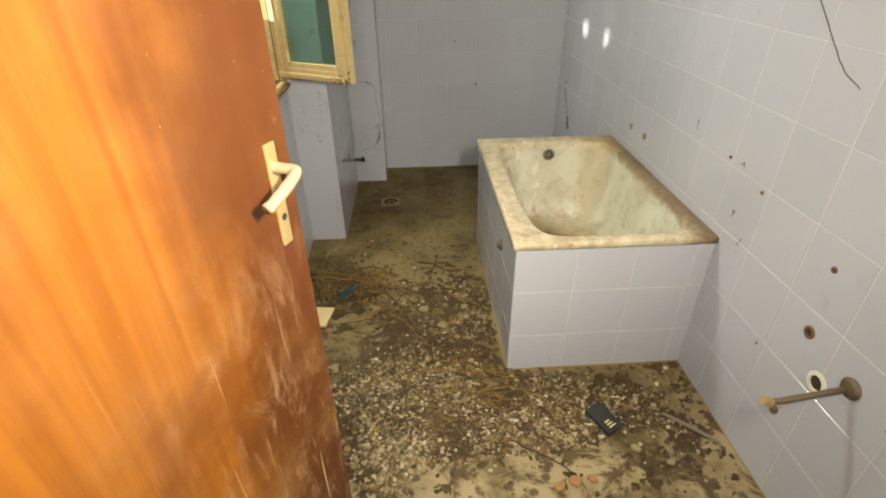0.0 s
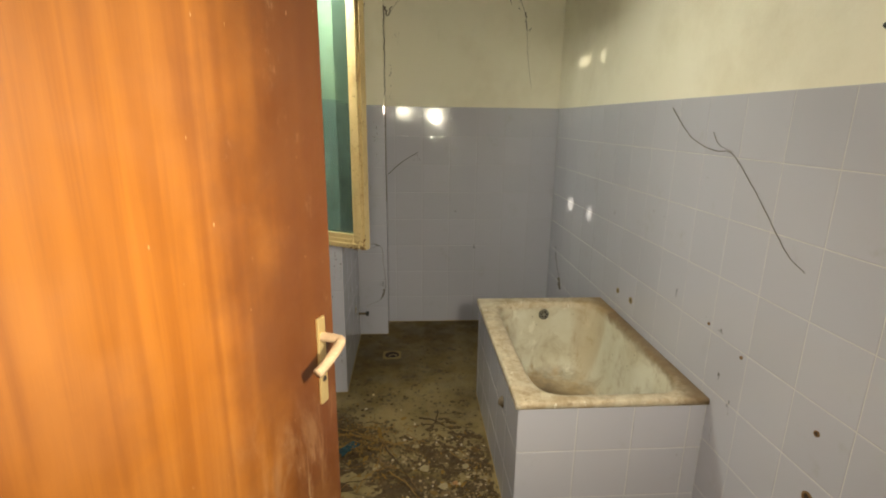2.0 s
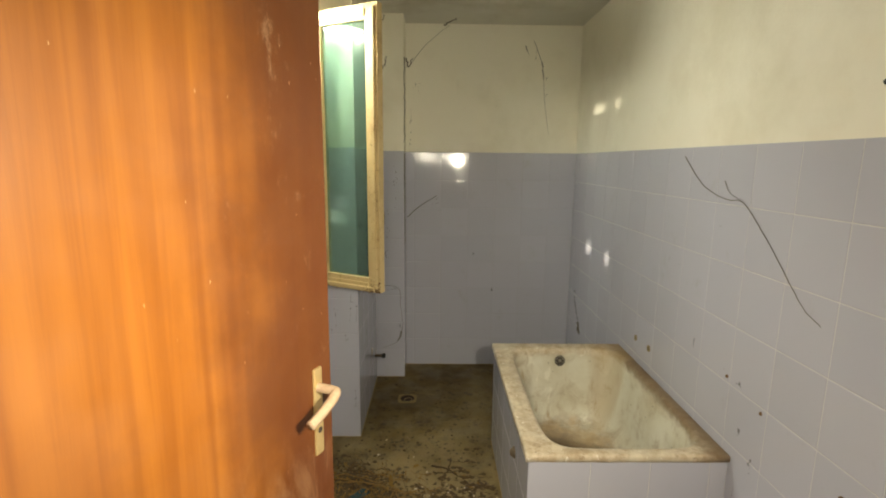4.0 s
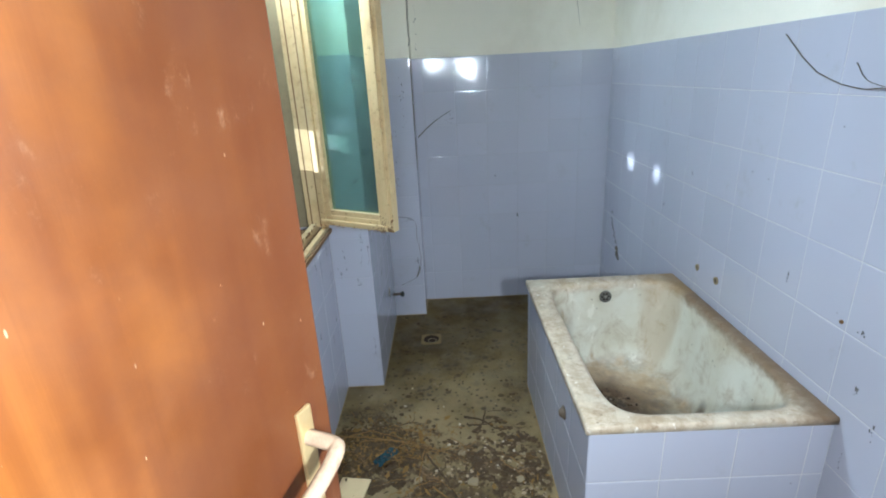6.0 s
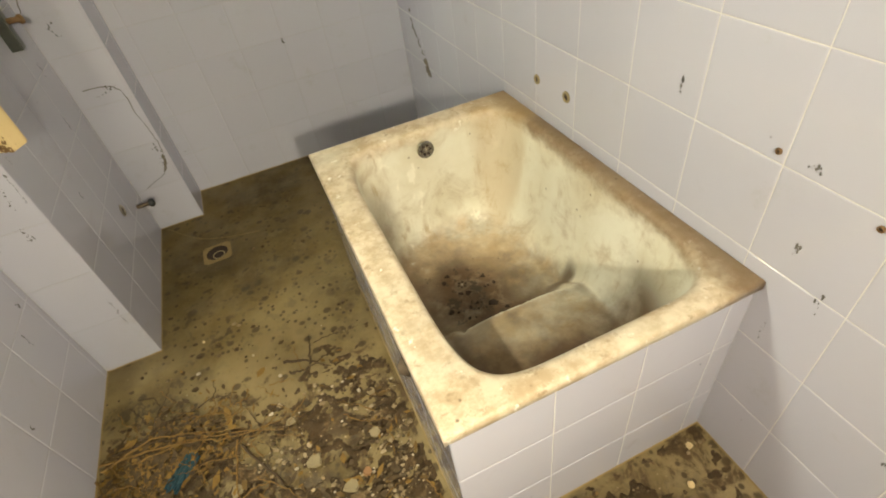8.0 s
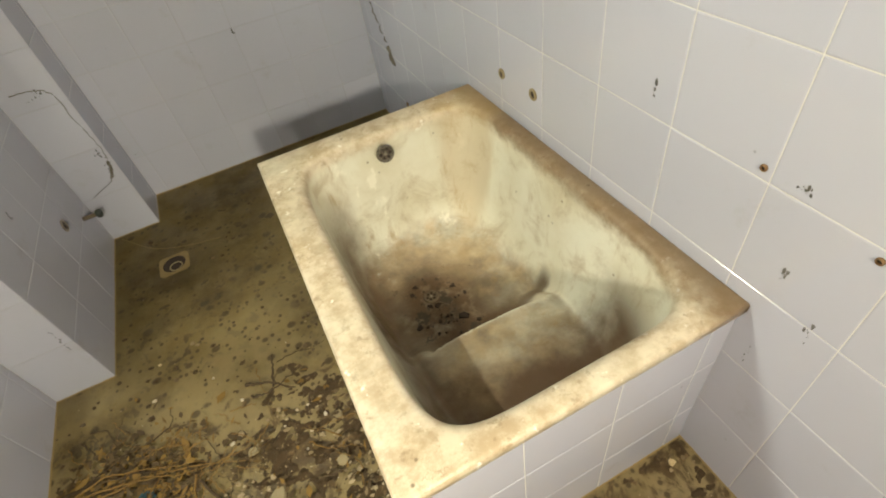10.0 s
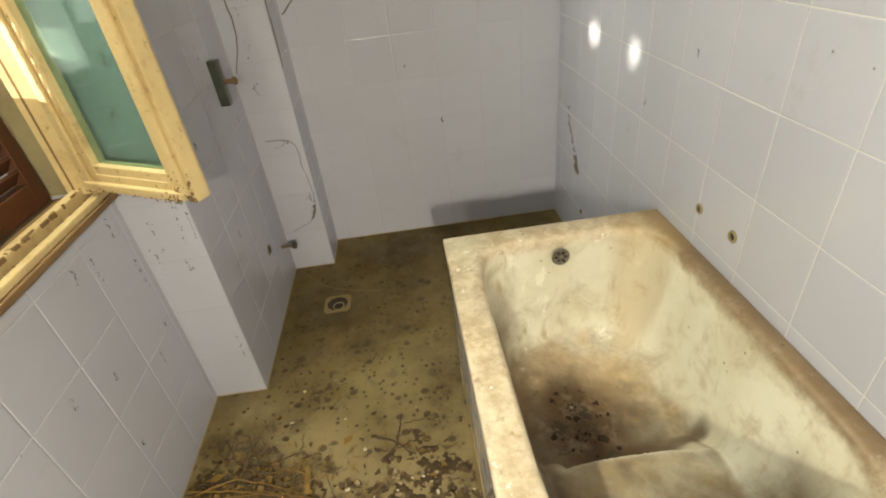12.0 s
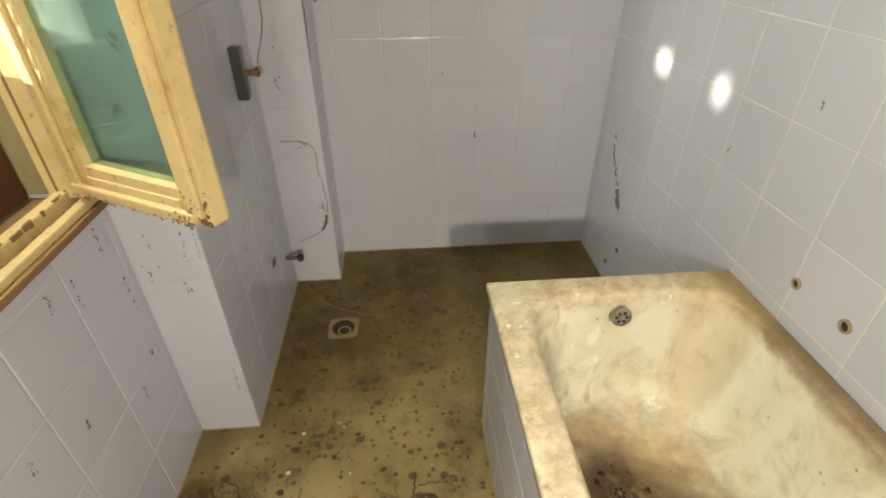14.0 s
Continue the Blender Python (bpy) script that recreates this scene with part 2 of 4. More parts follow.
    specks = n.math("MULTIPLY", n.step(n.cells(24.0), 0.05, 0.13, 1.0, 0.0), n.step(n.noise(8.0), 0.55, 0.62))
    base = n.mix(n.math("MULTIPLY", specks, 0.8), base, (0.10, 0.06, 0.03))
    rough = n.step(n.noise(9.0, 8), 0.3, 0.7, 0.28, 0.65)
    return n.done(base, rough, bump=n.noise(45.0, 8, 0.7), strength=0.15, distance=0.004)


def make_door_wood():
    n = Nodes("orange_veneer")
    grain = n.noise(4.0, 8, 0.55, n.mapped((9, 9, 0.35), "object"), 0.5)
    fine = n.noise(26.0, 8, 0.7, n.mapped((26, 26, 0.4), "object"))
    base = n.mix(n.step(grain, 0.30, 0.70), (0.215, 0.067, 0.009), (0.310, 0.108, 0.016))
    base = n.mix(n.math("MULTIPLY", fine, 0.30), base, (0.10, 0.025, 0.004))
    x, z = n.math("ADD", n.axis("X", "object"), 0.12), n.axis("Z", "object")
    # dark band along the free edge, with dusty patches on it
    worn = n.step(n.math("ADD", x, n.math("MULTIPLY", n.noise(3.5, 8, 0.65), 0.30)), 0.68, 0.88)
    base = n.mix(n.math("MULTIPLY", worn, 0.85), base, (0.062, 0.015, 0.003))
    dust = n.math("MULTIPLY", n.step(n.noise(4.5, 10, 0.72), 0.42, 0.66), n.step(z, 0.3, 1.25, 0.85, 0.10))
    base = n.mix(dust, base, (0.21, 0.095, 0.034))
    cloud = n.math("MULTIPLY", n.step(n.noise(2.6, 7, 0.6), 0.46, 0.62), n.step(z, 0.5, 1.5, 0.7, 0.15))
    base = n.mix(cloud, base, (0.085, 0.021, 0.004))
    wiped = n.step(n.noise(5.0, 9, 0.75, n.mapped((3.0, 3.0, 1.1), "object"), 0.8), 0.48, 0.70)
    wiped = n.math("MULTIPLY", wiped, n.math("MULTIPLY", n.step(z, 0.5, 1.25, 0.95, 0.0), n.step(x, 0.30, 0.70)))
    base = n.mix(wiped, base, (0.35, 0.20, 0.10))
    rubbed = n.math("MULTIPLY", n.step(n.noise(7.0, 10, 0.8, n.mapped((2, 2, 1), "object")), 0.56, 0.70), worn)
    base = n.mix(n.math("MULTIPLY", rubbed, 0.55), base, (0.33, 0.20, 0.11))
    # small pale nicks and thin scratches
    for size, low, high, seed in ((11.0, 0.036, 0.58, 3.1), (19.0, 0.042, 0.60, 7.7)):
        shifted = n.add("ShaderNodeVectorMath", operation="ADD")
        n.link(n.mapped((3.4, 3.4, 0.8), "object"), shifted.inputs[0])
        shifted.inputs[1].default_value = (seed, seed * 2, seed * 3)
        mark = n.step(n.cells(size, shifted.outputs[0]), low * 0.6, low, 1.0, 0.0)
        mark = n.math("MULTIPLY", mark, n.step(n.noise(5.0 + seed), 0.51, 0.55))
        base = n.mix(n.math("MULTIPLY", mark, 0.5), base, (0.62, 0.45, 0.27))
    scratch = n.step(n.noise(2.6, 2, 0.5, n.mapped((46, 46, 1.6), "object"), 0.6), 0.67, 0.71)
    scratch = n.math("MULTIPLY", scratch, n.step(z, 0.3, 1.15, 0.85, 0.0))
    base = n.mix(scratch, base, (0.52, 0.36, 0.20))
    rough = n.step(n.noise(5.0, 6), 0.3, 0.7, 0.34, 0.6)
    return n.done(base, rough, bump=fine, strength=0.10, distance=0.002)


def make_paint(name, light, dark, grime, rough=0.5, amount=0.6):
    n = Nodes(name)
    base = n.mix(n.noise(6.0, 8), light, dark)
    spots = n.step(n.noise(48.0, 10, 0.75), 0.57, 0.70, 0.0, amount * 0.8)
    base = n.mix(spots, base, grime)
    base = n.mix(n.step(n.noise(6.0, 8, 0.7), 0.48, 0.75, 0.0, amount * 0.55), base, tuple(g * 2.2 for g in grime))
    return n.done(base, rough, bump=n.noise(50.0, 8), strength=0.25, distance=0.003)


def make_glass():
    n = Nodes("dusty_glass")
    mat = n.done((0.50, 0.68, 0.64), 0.03, **{"Transmission Weight": 0.90, "IOR": 1.45})
    film = n.step(n.noise(9.0, 10, 0.7), 0.38, 0.72, 0.02, 0.26)
    n.link(film, n.bsdf.inputs["Roughness"])
    dirt = n.step(n.noise(13.0, 10, 0.75), 0.55, 0.72, 0.0, 0.85)
    n.link(n.mix(dirt, (0.25, 0.39, 0.33), (0.04, 0.06, 0.045)), n.bsdf.inputs["Base Color"])
    return mat


def make_plain(name, a, b, rough, metal=0.0, scale=30.0, strength=0.3):
    n = Nodes(name)
    return n.done(n.mix(n.noise(scale, 8, 0.7), a, b), rough, metal, bump=n.noise(scale * 3, 8), strength=strength, distance=0.002)


def make_leaf():
    n = Nodes("dead_leaf")
    ramp = n.mix(n.step(n.island(), 0.02, 0.62), (0.30, 0.165, 0.020), (0.026, 0.014, 0.004))
    return n.done(n.mix(n.noise(60.0), ramp, (0.10, 0.06, 0.02)), 0.75)


def make_glow(name, color, strength):
    n = Nodes(name)
    return n.done((0.0, 0.0, 0.0), 1.0, **{"Emission Color": (*color, 1.0), "Emission Strength": strength})


TILE, GROUT, PLASTER, FLOOR = make_tile(), make_grout(), make_plaster(), make_floor()
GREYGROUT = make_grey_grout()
CEILING = make_plaster("ceiling_paint", (0.66, 0.64, 0.56), (0.46, 0.42, 0.33))
SOIL, GRAVEL, ENAMEL, VENEER = make_soil(), make_gravel(), make_enamel(), make_door_wood()
CREAM = make_paint("cream_paint", (0.64, 0.50, 0.27), (0.50, 0.37, 0.18), (0.11, 0.055, 0.02), amount=0.95)
ROTTEN = make_paint("rotten_wood", (0.12, 0.066, 0.028), (0.25, 0.15, 0.065), (0.035, 0.02, 0.01), 0.85)
REVEAL = make_paint("dirty_reveal", (0.30, 0.25, 0.14), (0.19, 0.15, 0.08), (0.05, 0.03, 0.015), 0.7)
BROWN = make_paint("brown_shutter", (0.10, 0.035, 0.014), (0.06, 0.02, 0.009), (0.02, 0.012, 0.008))
GLASS = make_glass()
CHROME = make_plain("chrome", (0.62, 0.62, 0.62), (0.40, 0.39, 0.37), 0.22, 1.0, 20.0, 0.05)
STEEL = make_plain("dull_steel", (0.42, 0.39, 0.33), (0.25, 0.21, 0.16), 0.4, 0.9)
RUST = make_plain("rust", (0.12, 0.065, 0.03), (0.24, 0.14, 0.065), 0.8, 0.2, 60.0, 0.6)
HANDLE = make_plain("dusty_white_handle", (0.46, 0.34, 0.23), (0.15, 0.085, 0.04), 0.75, 0.0, 75.0, 1.0)
BRASS = make_plain("worn_brass_plate", (0.55, 0.38, 0.16), (0.72, 0.55, 0.28), 0.4, 0.7)
BLACK = make_plain("black_plastic", (0.012, 0.014, 0.012), (0.03, 0.035, 0.03), 0.45)
HOLE = make_plain("dark_hole", (0.02, 0.014, 0.01), (0.05, 0.03, 0.02), 0.95)
WHITE = make_plain("white_plastic", (0.75, 0.72, 0.64), (0.62, 0.57, 0.48), 0.45)
ROOT = make_plain("dry_root", (0.11, 0.058, 0.013), (0.25, 0.145, 0.038), 0.8, 0.0, 80.0, 0.5)
DARKROOT = make_plain("dark_root", (0.03, 0.018, 0.008), (0.09, 0.055, 0.025), 0.85, 0.0, 80.0, 0.5)
LEAF = make_leaf()
BLUE = make_plain("blue_cloth", (0.014, 0.060, 0.095), (0.040, 0.095, 0.110), 0.9, 0.0, 40.0, 0.6)
SHARD = make_plain("cream_ceramic", (0.66, 0.52, 0.29), (0.54, 0.41, 0.22), 0.4, 0.0, 25.0, 0.1)
FLAKE = make_plain("dirty_plaster_flake", (0.34, 0.28, 0.17), (0.19, 0.145, 0.075), 0.85, 0.0, 45.0, 0.4)
TARNISH = make_plain("tarnished_chrome", (0.16, 0.17, 0.15), (0.08, 0.085, 0.07), 0.3, 0.9, 20.0, 0.1)
DULL = make_plain("tarnished_metal", (0.10, 0.075, 0.05), (0.20, 0.15, 0.10), 0.6, 0.4, 60.0, 0.4)
CEMENT = make_plain("dirty_cement_ring", (0.30, 0.22, 0.10), (0.19, 0.13, 0.05), 0.85, 0.0, 60.0, 0.4)
WEB = make_plain("grimy_thread", (0.08, 0.068, 0.055), (0.21, 0.185, 0.15), 0.95)
OUTSIDE = make_glow("bright_day", (0.92, 0.97, 1.0), 0.8)


# ---- mesh helpers ----
def mesh_of(name, bm, *mats, smooth=False):
    bmesh.ops.recalc_face_normals(bm, faces=bm.faces)
    me = bpy.data.meshes.new(name)
    bm.to_mesh(me)
    bm.free()
    for m in mats:
        me.materials.append(m)
    if smooth:
        for p in me.polygons:
            p.use_smooth = True
    return me


def thing(name, bm, mats, label="", category="", group="", kind="", at=None, smooth=False):
    mats = mats if isinstance(mats, tuple) else (mats,)
    ob = new(name, mesh_of(name, bm, *mats, smooth=smooth))
    if at is not None:
        ob.matrix_world = at
    return tagged(ob, label, category, group, kind)


def empty(name, at, label, category, group="", kind=""):
    ob = new(name)
    ob.empty_display_size = 0.05
    ob.matrix_world = at
    return tagged(ob, label, category, group, kind)


def part(name, bm, material, parent, label="", at=None, smooth=False):
    mats = material if isinstance(material, tuple) else (material,)
    ob = new(name, mesh_of(name, bm, *mats, smooth=smooth))
    ob.parent = parent
    if at is not None:
        ob.matrix_local = at
    return tagged(ob, label)


def add_box(bm, x0, x1, y0, y1, z0, z1, bevel=0.0, mat=0):
    vs = [bm.verts.new((x, y, z)) for x in (x0, x1) for y in (y0, y1) for z in (z0, z1)]
    fs = [bm.faces.new([vs[i] for i in q]) for q in ((0, 1, 3, 2), (4, 6, 7, 5), (0, 4, 5, 1), (2, 3, 7, 6), (0, 2, 6, 4), (1, 5, 7, 3))]
    for f in fs:
        f.material_index = mat
    if bevel:
        edges = {e for f in fs for e in f.edges}
        bmesh.ops.bevel(bm, geom=list(edges), offset=bevel, segments=2, affect="EDGES", profile=0.6)
    return fs


def box(x0, x1, y0, y1, z0, z1, bevel=0.0):
    bm = bmesh.new()
    add_box(bm, x0, x1, y0, y1, z0, z1, bevel)
    return bm


def lathe(profile, segments=24, close=True):
    """A solid of revolution round z from (radius, height) pairs."""
    bm = bmesh.new()
    rings = []
    for r, z in profile:
        rings.append([bm.verts.new((r * math.cos(a), r * math.sin(a), z)) for a in (2 * math.pi * k / segments for k in range(segments))])
    for a, b in zip(rings, rings[1:]):
        for k in range(segments):
            bm.faces.new((a[k], a[(k + 1) % segments], b[(k + 1) % segments], b[k]))
    if close:
        bm.faces.new(rings[0][::-1])
        bm.faces.new(rings[-1])
    return bm


def tube(points, radius, segments=6, taper=0.0, bm=None):
    """A bent round bar through points."""
    bm = bm or bmesh.new()
    pts = [Vector(p) for p in points]
    last = None
    for i, p in enumerate(pts):
        d = (pts[min(i + 1, len(pts) - 1)] - pts[max(i - 1, 0)]).normalized()
        u = d.orthogonal().normalized() if last is None else (last - d * last.dot(d)).normalized()
        last = u
        w = d.cross(u)
        r = radius * (1 - taper * i / max(1, len(pts) - 1))
        ring = [bm.verts.new(p + r * (math.cos(a) * u + math.sin(a) * w)) for a in (2 * math.pi * k / segments for k in range(segments))]
        if i:
            for k in range(segments):
                bm.faces.new((old[k], old[(k + 1) % segments], ring[(k + 1) % segments], ring[k]))
        else:
            bm.faces.new(ring[::-1])
        old = ring
    bm.faces.new(old)
    return bm


def smooth_line(points, steps=5):
    """Catmull-Rom through points."""
    p = [Vector(q) for q in points]
    p = [2 * p[0] - p[1], *p, 2 * p[-1] - p[-2]]
    out = []
    for a, b, c, d in zip(p, p[1:], p[2:], p[3:]):
        for k in range(steps):
            t = k / steps
            out.append(0.5 * (2 * b + (c - a) * t + (2 * a - 5 * b + 4 * c - d) * t * t + (3 * b - a - 3 * c + d) * t ** 3))
    return out + [p[-2]]


# ---- room: numbers ----
EAST, NORTH, WEST, TOP, HIGH = 1.041, 3.456, -0.604, 1.650, 2.536
PIER_X, PIER_Y, SHAFT_X, SHAFT_Y = -0.414, 2.41, -0.211, 3.222
STUB_X, STUB_Y = -0.53, 1.40
SILL, HEAD = 0.885, 2.33
SKIN = 0.007  # thickness of the tiles
JOINT = 0.0013  # depth of the grout joints


def wall(name, x0, x1, y0, y1, z0=0.0, z1=HIGH, label="white plastered wall above grey glazed tiles"):
    bm = bmesh.new()
    cut = min(max(TOP, z0), z1)
    if cut > z0:
        add_box(bm, x0, x1, y0, y1, z0, cut, mat=0)
    if z1 > cut:
        add_box(bm, x0, x1, y0, y1, cut, z1, mat=1)
    return thing(name, bm, (GROUT, PLASTER), label, "wall", kind="structure")


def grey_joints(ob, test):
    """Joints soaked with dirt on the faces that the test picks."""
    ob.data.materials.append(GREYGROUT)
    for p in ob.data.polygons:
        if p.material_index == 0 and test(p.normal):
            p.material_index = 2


wall_east = wall("wall_east", EAST + JOINT, EAST + 0.2, -0.15, NORTH + 0.2)
wall_north = wall("wall_north", SHAFT_X - 0.1, EAST + JOINT, NORTH + JOINT, NORTH + 0.2)
pier = wall("wall_pier", -0.90, PIER_X - JOINT, PIER_Y + JOINT, NORTH + 0.2, label="tiled wall pier beside the window")
shaft = wall("wall_pipe_shaft", PIER_X - JOINT, SHAFT_X - JOINT, SHAFT_Y + JOINT, NORTH + JOINT, label="narrow tiled pipe shaft in the corner")
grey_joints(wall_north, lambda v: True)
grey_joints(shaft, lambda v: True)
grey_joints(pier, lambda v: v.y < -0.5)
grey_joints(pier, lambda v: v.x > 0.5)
stub = wall("wall_stub", -0.90, STUB_X - JOINT, 0.0, STUB_Y, label="tiled wall stub between door and window")
wall_west = wall("wall_west", -0.90, WEST - JOINT, STUB_Y, PIER_Y + JOINT, 0.0, SILL - 0.012, label="tiled wall under the window")
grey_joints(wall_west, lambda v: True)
wall("wall_west_lintel", -0.90, WEST - JOINT, STUB_Y, PIER_Y + JOINT, HEAD, HIGH, label="white plastered wall over the window")
wall("wall_south", 0.41, EAST + JOINT, -0.15, 0.0, label="tiled wall beside the doorway")
wall("wall_south_lintel", -0.50, 0.41, -0.15, 0.0, 2.06, HIGH, label="white plastered wall over the doorway")

floor = thing("floor", box(-1.4, 1.8, -2.4, 3.6, -0.08, 0.0), FLOOR, "dirty bare cement floor with dark stains", "floor", kind="structure")
thing("ceiling", box(-1.4, 1.8, -2.4, 3.6, HIGH, HIGH + 0.1), CEILING, "stained white painted ceiling", "ceiling", kind="structure")
hall = bmesh.new()
add_box(hall, -1.4, -1.25, -2.25, -0.15, 0.0, HIGH)
add_box(hall, 1.6, 1.8, -2.25, -0.15, 0.0, HIGH)
add_box(hall, -1.4, 1.8, -2.4, -2.25, 0.0, HIGH)
add_box(hall, -1.25, -0.50, -0.15, -0.004, 0.0, HIGH)
add_box(hall, EAST + 0.2, 1.6, -0.15, -0.004, 0.0, HIGH)
thing("wall_hall", hall, PLASTER, "plain white plastered hall wall", "wall", kind="structure")


# ---- the bathtub ----
TX0, TX1, TY0, TY1, TZ = 0.341, EAST - 0.001, 1.324, 2.371, 0.591


def rounded(cx, cy, hx, hy, r, count):
    """Points of a rounded rectangle, evenly by angle."""
    out = []
    for k in range(count):
        a = 2 * math.pi * k / count
        c, s = math.cos(a), math.sin(a)
        e = 2.0 / max(2.0, 2.0 + 5.0 * (1 - r))
        out.append((cx + hx * math.copysign(abs(c) ** e, c), cy + hy * math.copysign(abs(s) ** e, s)))
    return out


def tub_bottom(x, y):
    """Height of the tub's bottom: a seat near the front, a deeper well at the drain end."""
    t = min(1.0, max(0.0, (y - 1.735 + 0.03 * ((x - 0.69) / 0.3) ** 2) / 0.05))
    t = t * t * (3 - 2 * t)
    seat = 0.295 - 0.05 * (y - 1.40)
    well = 0.175 + 0.10 * ((y - 1.95) / 0.6) ** 2
    return seat * (1 - t) + well * t


def bathtub():
    tub = empty("bathtub", pose(TX0, TY0, 0), "short built-in enamelled seat bath, cream, stained brown, clad in grey tiles", "bathtub")
    base = Matrix.Translation((-TX0, -TY0, 0))
    bm = bmesh.new()
    count = 128
    ocx, ocy, ohx, ohy = (TX0 + TX1) / 2 - 0.004, (TY0 + TY1) / 2, (TX1 - TX0) / 2 + 0.006, (TY1 - TY0) / 2 + 0.010
    icx, icy, ihx, ihy = 0.705, 1.830, 0.287, 0.462
    rings = []

    def ring(pts, z):
        rings.append([bm.verts.new((x, y, z if isinstance(z, (int, float)) else z(x, y))) for x, y in pts])

    square = []
    for k in range(count):
        a = 2 * math.pi * k / count
        c, s = math.cos(a), math.sin(a)
        m = max(abs(c), abs(s))
        square.append((c / m, s / m))

    def outer(grow, z):
        ring([(ocx + (ohx + grow) * c, ocy + (ohy + grow) * s) for c, s in square], z)

    outer(-0.012, TZ - 0.030)
    outer(0.0, TZ - 0.026)
    outer(0.0, TZ - 0.008)
    outer(-0.003, TZ - 0.002)
    outer(-0.009, TZ)
    ring(rounded(icx, icy, ihx + 0.016, ihy + 0.018, 0.1, count), TZ)
    ring(rounded(icx, icy, ihx + 0.006, ihy + 0.008, 0.1, count), TZ - 0.003)
    ring(rounded(icx, icy, ihx, ihy, 0.1, count), TZ - 0.012)
    for k in range(1, 13):
        f = k / 12
        shrink = 1 - 0.17 * f ** 1.2 - 0.10 * max(0.0, f - 0.75) / 0.25
        shy = 1 - 0.09 * f ** 1.2 - 0.07 * max(0.0, f - 0.75) / 0.25
        v = 1 - (1 - f) ** 1.0 if f < 0.8 else 0.8 + 0.2 * math.sin((f - 0.8) / 0.2 * math.pi / 2)
        pts = rounded(icx, icy + 0.006 * f, ihx * shrink, ihy * shy, 0.1 + 0.25 * f, count)
        ring(pts, lambda x, y, v=v: (TZ - 0.012) * (1 - v) + tub_bottom(x, y) * v)
    for k in range(1, 22):
        f = 1 - k / 22
        ring(rounded(icx, icy + 0.006, ihx * 0.73 * f, ihy * 0.84 * f, 0.35 + 0.4 * (1 - f), count), tub_bottom)
    for a, b in zip(rings, rings[1:]):
        for k in range(count):
            bm.faces.new((a[k], a[(k + 1) % count], b[(k + 1) % count], b[k]))
    bm.faces.new(rings[-1])
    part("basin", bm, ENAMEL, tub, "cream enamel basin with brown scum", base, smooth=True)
    apron = bmesh.new()
    add_box(apron, TX0 + JOINT, TX1, TY0 + JOINT, TY0 + 0.025, 0.0, TZ - 0.031)
    add_box(apron, TX0 + JOINT, TX0 + 0.025, TY0 + 0.025, TY1, 0.0, TZ - 0.031)
    add_box(apron, TX0 + 0.025, TX1, TY1 - 0.02, TY1, 0.0, TZ - 0.031)
    part("apron", apron, GROUT, tub, "masonry apron", base)
    return tub, base


tub, tub_base = bathtub()


def strainer(name, parent, r, at, label):
    """A perforated round grate: ring, face with holes, centre screw."""
    bm = lathe([(r, 0.0), (r, 0.002), (r * 0.93, 0.004), (r * 0.80, 0.004), (r * 0.78, 0.002), (0.001, 0.002)])
    ob = part(name, bm, CHROME if name != "drain_grate" else DULL, parent, label, at, smooth=False)
    for k in range(6):
        hole = lathe([(r * 0.17, 0.0), (r * 0.17, 0.0031)], 12)
        part("hole", hole, HOLE, ob, "", pose(r * 0.50 * math.cos(k * math.pi / 3), r * 0.50 * math.sin(k * math.pi / 3), 0))
    part("screw", lathe([(r * 0.16, 0.0), (r * 0.16, 0.004), (r * 0.1, 0.005)], 12), STEEL, ob)
    return ob


strainer("overflow_grate", tub, 0.029, tub_base @ pose(0.684, 2.262, 0.537, 90 - 8, 0, 0), "chrome overflow grate")
strainer("drain_grate", tub, 0.024, tub_base @ pose(0.640, 1.978, 0.177), "tarnished drain grate")

# ---- the door ----
HINGE, FREE = Vector((-0.470, 0.012)), Vector((-0.189, 0.680))
_d = FREE - HINGE
LEAF_W = _d.length
door = empty("door_1", Matrix.Translation((HINGE.x, HINGE.y, 0.008)) @ Matrix.Rotation(math.atan2(_d.y, _d.x), 4, "Z"),
             "half-open orange wood-veneer door, scratched and dusty", "door", kind="structure")
# in the leaf's own space x runs from hinge to free edge and the face seen from the hall is y < 0
part("leaf", box(0, LEAF_W, 0.0, 0.04, 0, 2.02, 0.002), VENEER, door, "orange wood veneer, scratched")
plate = part("handle_plate", box(LEAF_W - 0.059, LEAF_W - 0.035, -0.006, 0.0, 1.025, 1.198, 0.003), BRASS, door, "worn brass-coloured handle plate")
lever = tube(smooth_line([(LEAF_W - 0.047, 0, 1.160), (LEAF_W - 0.047, -0.036, 1.160), (LEAF_W - 0.052, -0.047, 1.159), (LEAF_W - 0.075, -0.050, 1.151), (LEAF_W - 0.115, -0.048, 1.137), (LEAF_W - 0.128, -0.047, 1.134)]), 0.0092, 10)
part("lever", lever, HANDLE, plate, "chipped dusty white lever handle", smooth=True)
part("keyhole", lathe([(0.006, 0), (0.006, 0.0068)], 12), HOLE, plate, "", pose(LEAF_W - 0.047, 0.0, 1.075, 90))
part("back_lever", tube(smooth_line([(LEAF_W - 0.047, 0.04, 1.160), (LEAF_W - 0.047, 0.085, 1.160), (LEAF_W - 0.08, 0.09, 1.148), (LEAF_W - 0.13, 0.088, 1.134)]), 0.0115, 10), HANDLE, door, "dusty white lever handle", smooth=True)
latch = part("latch_plate", box(LEAF_W, LEAF_W + 0.002, 0.010, 0.030, 1.03, 1.20), STEEL, door, "steel latch plate on the door's edge")
part("latch_bolt", box(LEAF_W, LEAF_W + 0.014, 0.014, 0.026, 1.145, 1.175, 0.003), STEEL, latch)
